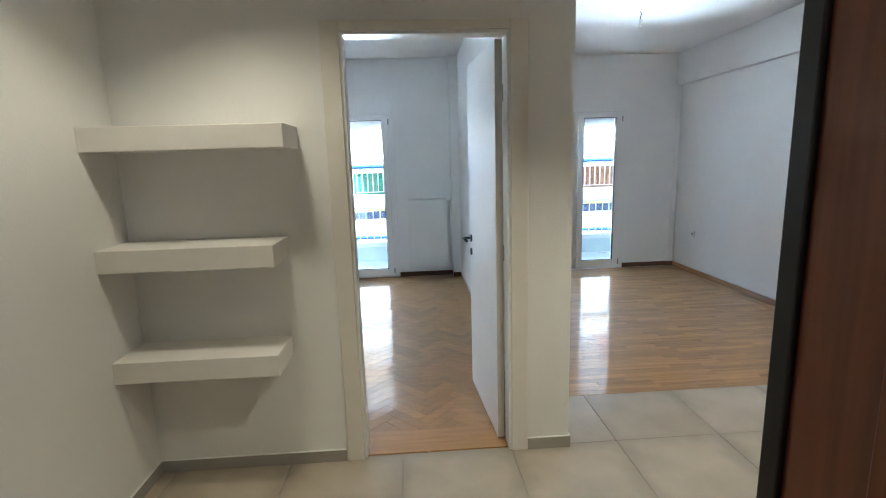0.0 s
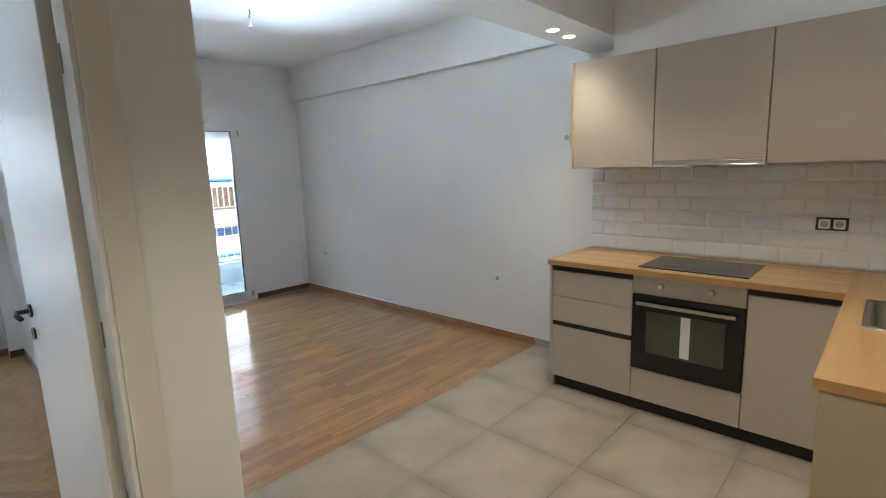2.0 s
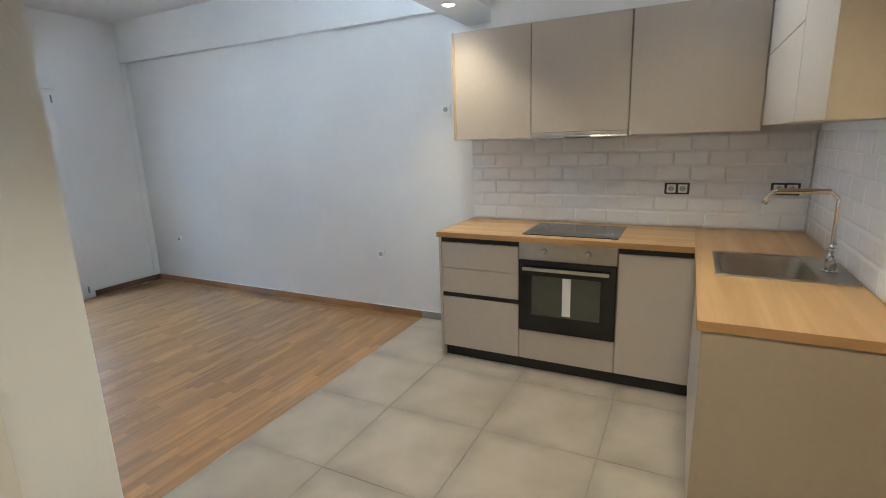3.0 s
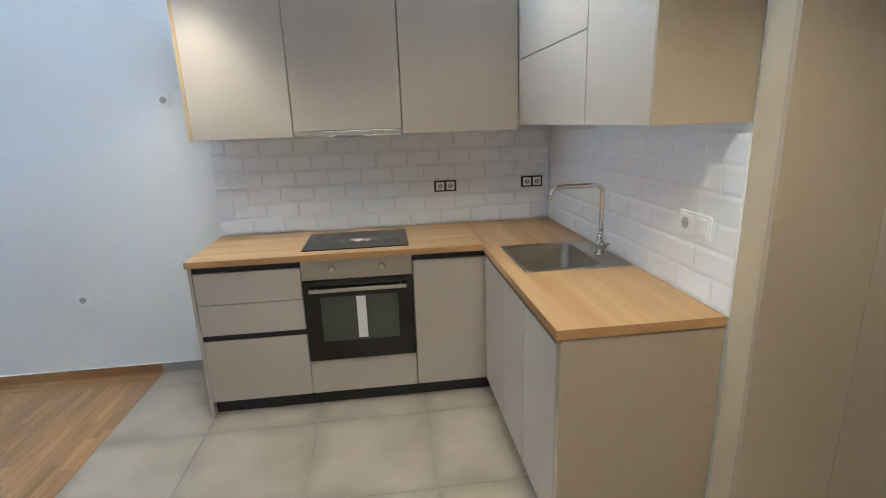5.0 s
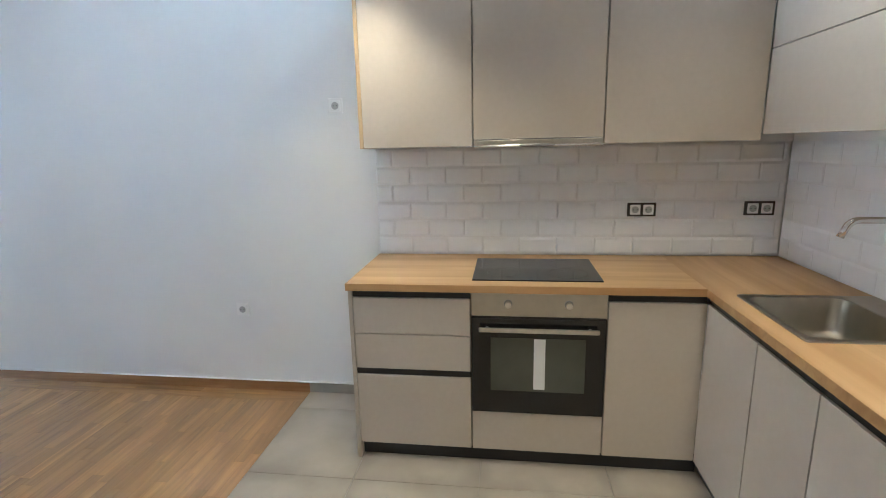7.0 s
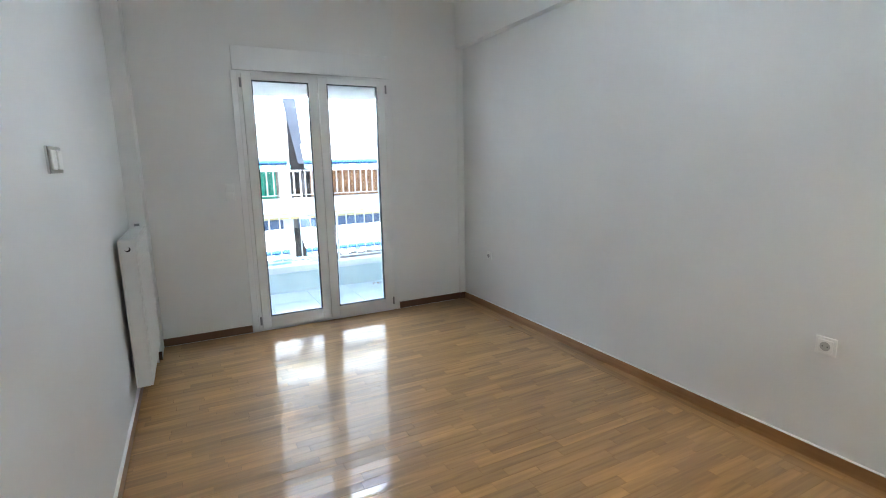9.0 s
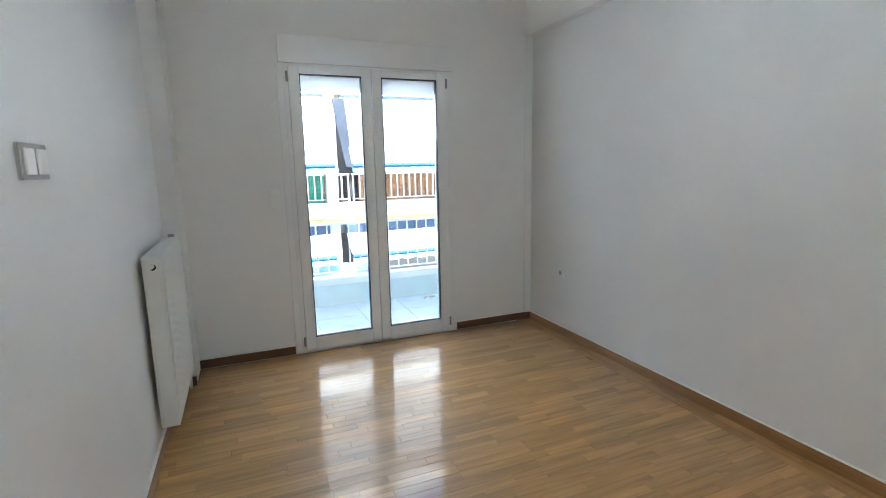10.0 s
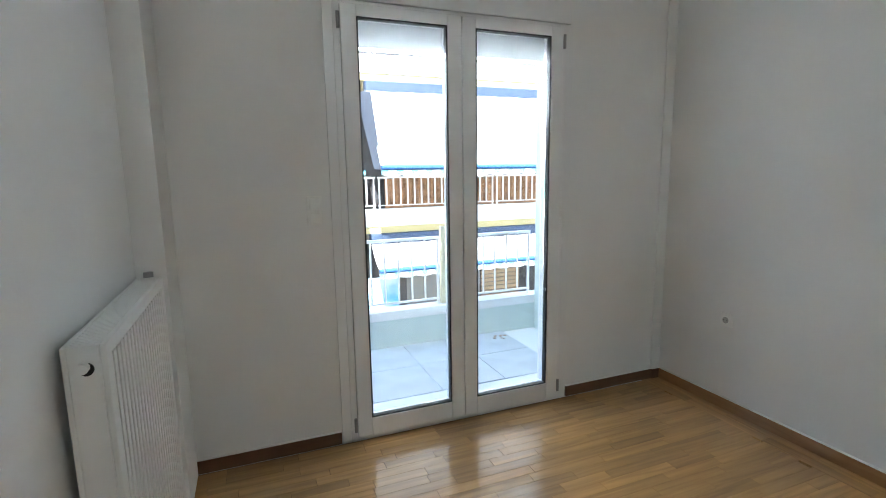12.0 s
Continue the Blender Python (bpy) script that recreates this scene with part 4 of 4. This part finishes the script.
for s in range(-2, 2):
    z = 0.375 + 2.68 * s
    part("balcony", boxed(-15.8, 21.8, FYF, FYF + 0.12, z, z + 0.32, 0.01), RENDER_WHITE, house)
    part("balcony_slab", boxed(-15.8, 21.8, FYF + 0.02, FYW, z - 0.12, z, 0.0), RENDER_YELLOW, house)
    for x in range(-14, 20, 4):
        # Closed boxes; the unlit rooms' darkness is put into their colour.
        op = part("window", boxed(x + 0.3, x + 2.5, FYW - 0.03, FYW, z + 0.02, z + 2.2), ROOM_SHADE, house)
        b = bmesh.new()
        for k in range(22):
            box(b, x + 0.3, x + 1.3, FYW - 0.06, FYW - 0.03, z + 0.06 + k * 0.095, z + 0.135 + k * 0.095)
        part("shutter", b, SHUTTER, op)
for s in (-1, 0, 1):
    z = 0.695 + 2.68 * s
    x = -15.6
    while x < 21.5:
        r = thing("railing", (x + 1.2, FYF + 0.06, z), "white metal railing on a balcony across the street", "railing", "opposite railings")
        part("rails", box(boxed(x, x + 2.36, FYF + 0.04, FYF + 0.08, z + 0.55, z + 0.58), x, x + 2.36, FYF + 0.05, FYF + 0.07, z + 0.05, z + 0.07), RAIL_WHITE, r)
        for k in range(18):
            xx = x + 0.03 + k * 2.30 / 17
            part("baluster", boxed(xx - 0.012, xx + 0.012, FYF + 0.048, FYF + 0.072, z if k in (0, 17) else z + 0.07, z + 0.55), RAIL_WHITE, r)
        x += 2.40


def awning(x0, x1, z, drop, reach, label):
    """Cloth from a box under the slab down to a front bar, with a scalloped valance."""
    a = thing("awning", ((x0 + x1) / 2, FYF, z - drop), label, "awning", "awnings across the street")
    part("cassette", boxed(x0, x1, FYF - 0.06, FYF + 0.13, z - 0.20, z - 0.005, 0.02), AWNING_GREY, a)
    b = bmesh.new()
    n = 28
    rows = []
    for j in range(9):
        f = j / 8
        rows.append([b.verts.new((x0 + (x1 - x0) * i / n, FYF - 0.07 - (reach - 0.07) * f, z - 0.19 - (drop - 0.19) * f - 0.06 * math.sin(math.pi * f) + 0.006 * math.sin(i * 1.9))) for i in range(n + 1)])
    for r0, r1 in zip(rows, rows[1:]):
        for i in range(n):
            b.faces.new((r0[i], r0[i + 1], r1[i + 1], r1[i]))
    bmesh.ops.solidify(b, geom=b.faces[:], thickness=0.006)
    part("cloth", b, AWNING, a)
    yf, zf = FYF - reach - 0.02, z - drop - 0.02
    part("front_bar", rod(bmesh.new(), (x0, yf, zf), (x1, yf, zf), 0.042, 10), AWNING_BLUE, a)
    b = bmesh.new()
    m = int((x1 - x0) / 0.05)
    for i in range(m):
        xa, xb = x0 + (x1 - x0) * i / m, x0 + (x1 - x0) * (i + 1) / m
        box(b, xa, xb, yf - 0.006, yf + 0.004, zf - 0.115 - 0.03 * abs(math.sin(i * 0.5)), zf - 0.030)
    part("valance", b, AWNING, a)
    b = bmesh.new()
    for i in range(0, m, 5):
        xa = x0 + (x1 - x0) * i / m
        box(b, xa, xa + 0.11, yf - 0.011, yf - 0.0065, zf - 0.11, zf - 0.045)
    part("valance_stripes", b, AWNING_TEAL, a)
    for x in (x0 + 0.08, x1 - 0.08):
        part("arm", rod(bmesh.new(), (x, FYF - 0.02, z - 0.6 * drop), (x, yf, zf), 0.018, 8), AWNING_GREY, a)
    return a


for z, drop, reach in ((2.935, 1.49, 0.95), (0.255, 0.56, 0.60)):
    for x0, x1 in ((-9.0, -5.2), (-5.0, -1.75), (-1.25, 3.10), (3.42, 8.0), (8.3, 13.0)):
        awning(x0, x1, z, drop, reach, "white cloth awning with a dark blue front bar, let down")
for x in (3.22, -1.5, 8.15):
    structure("facade_post", boxed(x - 0.12, x + 0.12, FYF + 0.13, FYF + 0.35, -2.3, 2.93), RENDER_WHITE)
bm = bmesh.new()
lo = [bm.verts.new(q) for q in ((3.24, FYF - 0.10, 2.73), (3.50, FYF - 0.10, 2.73), (3.44, FYF - 0.93, 1.40), (3.31, FYF - 0.93, 1.40))]
bm.faces.new(lo)
bmesh.ops.solidify(bm, geom=bm.faces[:], thickness=0.012)
solid("side_curtain", bm, DARK_CLOTH, "dark grey sloping side cloth between two awnings", "curtain")
# Dark pleated sheet, added for the shade behind the upper railing.
b = bmesh.new()
x = 2.2
while x < 4.6:
    box(b, x, x + 0.10, FYF + 0.11 + 0.012 * math.sin(x * 9), FYF + 0.125 + 0.012 * math.sin(x * 9), 3.42, 3.92)
    x += 0.105
solid("rail_screen_or_shade", b, RAIL_SHADE, "dark pleated sheet added for the shade behind the upper railing", "screen")
for x0, x1, mt, lab in ((3.75, 9.0, BAMBOO, "brown bamboo screen tied behind the railing"), (1.2, 3.04, GREEN, "green cloth screen behind the railing"), (-1.33, -0.35, GREEN, "green cloth screen behind the railing")):
    b = bmesh.new()
    x = x0
    while x < x1:
        box(b, x, x + 0.045, FYF + 0.11 + 0.01 * math.sin(x * 7), FYF + 0.125 + 0.01 * math.sin(x * 7), 0.70, 1.25 + 0.03 * math.sin(x * 3.1))
        x += 0.05
    solid("rail_screen_or_shade", b, mt, lab, "screen")
solid("blue_cover", boxed(2.7, 3.9, FYF - 0.1, FYF - 0.06, -1.5, -0.55, 0.02), BLUE_CLOTH, "blue and white cloth hung over a balcony", "cloth")
lau = thing("laundry", (5.6, FYF - 0.02, 3.45), "dark red towels hung on the upper balcony", "laundry")
for k, x in enumerate((5.35, 5.5, 5.72)):
    part("towel", boxed(x, x + 0.12, FYF + 0.02, FYF + 0.035, 3.45 + 0.05 * k, 3.93, 0.005), RED_CLOTH, lau)
b = bmesh.new()
rnd = random.Random(3)
for k in range(90):
    p = Vector((5.75 + rnd.gauss(0, 0.14), FYF + 0.2 + rnd.gauss(0, 0.05), 1.05 + rnd.gauss(0, 0.16)))
    d = Vector((rnd.uniform(-1, 1), rnd.uniform(-1, 1), rnd.uniform(-0.3, 1))).normalized() * rnd.uniform(0.05, 0.1)
    s = d.cross(Vector((0, 0, 1))).normalized() * 0.02
    b.faces.new([b.verts.new(q) for q in (p, p + d / 2 + s, p + d, p + d / 2 - s)])
pl = thing("potted_plant", (5.75, FYF + 0.22, 0.30), "bushy green potted plant on the balcony across", "plant")
part("foliage", b, LEAF, pl)
part("pot", rod(bmesh.new(), (5.75, FYF + 0.26, 0.29), (5.75, FYF + 0.26, 0.62), 0.10, 16, 0.14), SHUTTER, pl)
part("stem", rod(bmesh.new(), (5.75, FYF + 0.24, 0.60), (5.75, FYF + 0.22, 1.05), 0.012, 8), SHUTTER, pl)


# ---- pieces of walls and floors ----
def piece_mesh(name, w, d, h, inset, rise, mat, inset_y=None):
    """A flat piece lying in x and y, its edges chamfered; the base is at z = 0."""
    b = bmesh.new()
    q = 1 if inset_y is None else inset_y / inset
    r = [[b.verts.new((sx * (w / 2 - i), sy * (d / 2 - i * q), z)) for sx, sy in ((-1, -1), (1, -1), (1, 1), (-1, 1))] for i, z in ((0, 0), (0, h - rise), (inset, h))]
    for a, c in zip(r, r[1:]):
        for k in range(4):
            b.faces.new((a[k], a[(k + 1) % 4], c[(k + 1) % 4], c[k]))
    b.faces.new(r[-1])
    b.faces.new(r[0][::-1])
    return mesh_of(name, b, mat)


def piece(name, me, parent, m):
    ob = new(name, me)
    ob.parent = parent
    ob.matrix_basis = m
    return ob


# metro tiles
TW, TH, TG = 0.1978, 0.0968, 0.0017
rows = 6


def tiled_wall(name, x0, length, m, offset, label, rise=0.0042):
    """A field of metro tiles; m maps (along, up, out) into the room."""
    back = thing(name, m.translation, label, "tiles", kind="structure")
    g = boxed(0, length, 0, rows * TH, 0.0, 0.0128 - rise)
    g.transform(m)
    part("grout", g, GROUT, back)
    cache = {}
    local = Matrix.Translation(-m.translation) @ m
    for r in range(rows):
        x = -((offset + (0.5 if r % 2 else 0.0)) % 1.0) * (TW + TG)
        while x < length - 0.01:
            a, b2 = max(x, 0), min(x + TW, length)
            if b2 - a > 0.012:
                w = round(b2 - a, 3)
                if w not in cache:
                    cache[w] = piece_mesh("tile", w, TH - TG, 0.0095, min(0.0075, w / 3), rise, METRO, 0.014)
                piece("tile", cache[w], back, local @ Matrix.Translation(((a + b2) / 2, (r + 0.5) * TH, 0.0035)))
            x += TW + TG
    return back


MA = Matrix(((0, 0, -1, XR), (-1, 0, 0, 2.955), (0, 1, 0, TOPZ + 0.001), (0, 0, 0, 1)))
tiled_wall("tile_field", 0, 2.955 - (YK + 0.0125), MA, 0.04, "white bevelled metro tiles above the hob run")
MB = Matrix(((-1, 0, 0, XR - 0.0126), (0, 0, 1, YK), (0, 1, 0, TOPZ + 0.001), (0, 0, 0, 1)))
tiled_wall("tile_field", 0, XR - 0.0126 - 2.045, MB, 0.6, "white bevelled metro tiles above the sink run", 0.0018)

# floor tiles
pav = thing("tile_floor", (1.9, 2.4, -0.006), "large grey-beige porcelain floor tiles with thin dark joints", "floor", kind="structure")
xs = [1.315 + 0.58 * k for k in range(-5, 6)]
ys = [YT, 2.930, 2.350, 1.770, 1.190, 0.610, 0.030, -0.550, -1.130]
cache = {}
for ya, yb in zip(ys[1:], ys):
    for xa, xb in zip(xs, xs[1:]):
        a, b2 = max(xa, XH), min(xb, XR)
        c, d = max(ya, YBACK), yb
        if ya >= YH + 0.01:
            a = max(a, XL)
        if b2 - a < 0.03 or d - c < 0.03:
            continue
        key = (round(b2 - a - 0.0022, 4), round(d - c - 0.0022, 4))
        if key not in cache:
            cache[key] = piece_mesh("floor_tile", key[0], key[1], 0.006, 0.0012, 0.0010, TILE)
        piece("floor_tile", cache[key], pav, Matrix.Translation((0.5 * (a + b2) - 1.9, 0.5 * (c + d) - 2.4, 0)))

# balcony tiles
bt = thing("balcony_floor", (1.0, 7.8, -0.040), "pale grey square balcony tiles", "floor", kind="structure")
me = piece_mesh("balcony_tile", 0.443, 0.443, 0.006, 0.002, 0.0015, BALCONY_TILE)
for i in range(13):
    for j in range(2):
        x, y = XBL + 0.2 + i * 0.447, 7.47 + 0.18 + j * 0.447
        if x < 3.69 - 0.22:
            piece("balcony_tile", me, bt, Matrix.Translation((x - 1.0, y - 7.8, 0)))

# parquet planks of the living room
rnd = random.Random(11)
plank_floor = thing("plank_floor", (2.4, 5.2, -0.010), "varnished oak strip parquet laid across the living room", "floor", kind="structure")
PW = 0.056
XBORDER = 3.700
lens_ = [0.24, 0.31, 0.38, 0.45]
meshes = {w: piece_mesh("plank", w - 0.0006, PW - 0.0006, 0.010, 0.0006, 0.0004, PLANK) for w in lens_}
todo = []
y = YT + PW / 2
while y + PW / 2 <= YW + 0.03:
    x = XL + 0.002 - rnd.uniform(0, 0.3)
    while x < XR:
        w = rnd.choice(lens_)
        a, b2 = max(x, XL + 0.001), min(x + w, XBORDER)
        if b2 - a > 0.02:
            todo.append((y, a, b2))
        x += w
    y += PW
todo.sort(key=lambda q: abs(q[0] - 4.3))
rest = bmesh.new()
cut = {}
for k, (y, a, b2) in enumerate(todo):
    w = b2 - a
    if k < 300:
        key = round(w, 2)
        if key not in cut:
            cut[key] = meshes.get(key) or piece_mesh("plank", w - 0.0006, PW - 0.0006, 0.010, 0.0006, 0.0004, PLANK)
        piece("plank", cut[key], plank_floor, Matrix.Translation(((a + b2) / 2 - 2.4, y - 5.2, 0)) @ Matrix.Diagonal((1 if abs(w - key) < 1e-6 or key in lens_ and abs(w - key) < 0.0004 else (w - 0.0006) / (2 * max(v.co.x for v in cut[key].vertices)), 1, 1, 1)))
    else:
        box(rest, a + 0.0006, b2 - 0.0006, y - PW / 2 + 0.0005, y + PW / 2 - 0.0005, -0.010, 0.0)
part("far_planks", rest, PLANK_ISLAND, plank_floor, kind="stuff")
for x, y in ((XBORDER + 0.0325, YT), (XBORDER + 0.0975, YT - 0.21)):
    while y < YW:
        a, b2 = max(y, YT), min(y + 0.46, YW)
        if b2 - a > 0.03:
            me = piece_mesh("border_plank", 0.064, b2 - a - 0.0008, 0.010, 0.0006, 0.0004, PLANK_Y)
            piece("border_plank", me, plank_floor, Matrix.Translation((x - 2.4, (a + b2) / 2 - 5.2, 0)))
        y += 0.46

# herringbone of the bedroom: ladders of blocks, laid on the slant
block_floor = thing("block_floor", (-0.5, 5.0, -0.010), "glossy varnished oak block parquet in a herringbone pattern", "floor", kind="structure")
BL, BW = 0.28, 0.07
me = piece_mesh("block", BL - 0.001, BW - 0.001, 0.010, 0.0008, 0.0007, BLOCK)
spots = []
rot = radians(45)
for i in range(-60, 60):
    for j in range(-14, 14):
        for k in range(2):
            # steps along the zigzag and between zigzags
            ux = i * BW + j * BL
            uy = i * BW - j * BL
            if k == 0:
                cx, cy, ang = ux + BL / 2, uy + BW / 2, 0.0
            else:
                cx, cy, ang = ux + BW / 2, uy + BW + BL / 2, math.pi / 2
            X = math.cos(rot) * cx - math.sin(rot) * cy
            Y = math.sin(rot) * cx + math.cos(rot) * cy
            X, Y = X - 0.5, Y + 5.0
            if XBL + 0.03 < X < XB - 0.03 and YHB + 0.025 < Y < YW - 0.03:
                spots.append((X, Y, ang + rot))
spots.sort(key=lambda q: (q[0] - 0.3) ** 2 + 0.4 * (q[1] - 4.2) ** 2)
rest = bmesh.new()
for k, (X, Y, ang) in enumerate(spots):
    m = Matrix.Translation((X + 0.5, Y - 5.0, 0)) @ Matrix.Rotation(ang, 4, "Z")
    if k < 300:
        piece("block", me, block_floor, m)
    else:
        h = Matrix.Translation((X, Y, -0.005)) @ Matrix.Rotation(ang, 4, "Z") @ Matrix.Diagonal((BL - 0.001, BW - 0.001, 0.010, 1))
        bmesh.ops.create_cube(rest, size=1, matrix=h)
part("far_blocks", rest, BLOCK_ISLAND, block_floor, kind="stuff")
bm = bmesh.new()
for q in ((XBL, XB, YHB, YHB + 0.15), (XBL, XB, YW - 0.15, YW), (XBL, XBL + 0.15, YHB + 0.15, YW - 0.15), (XB - 0.15, XB, YHB + 0.15, YW - 0.15)):
    box(bm, q[0], q[1], q[2], q[3], -0.009, 0.0015)
part("border", bm, BLOCK_ISLAND, block_floor)
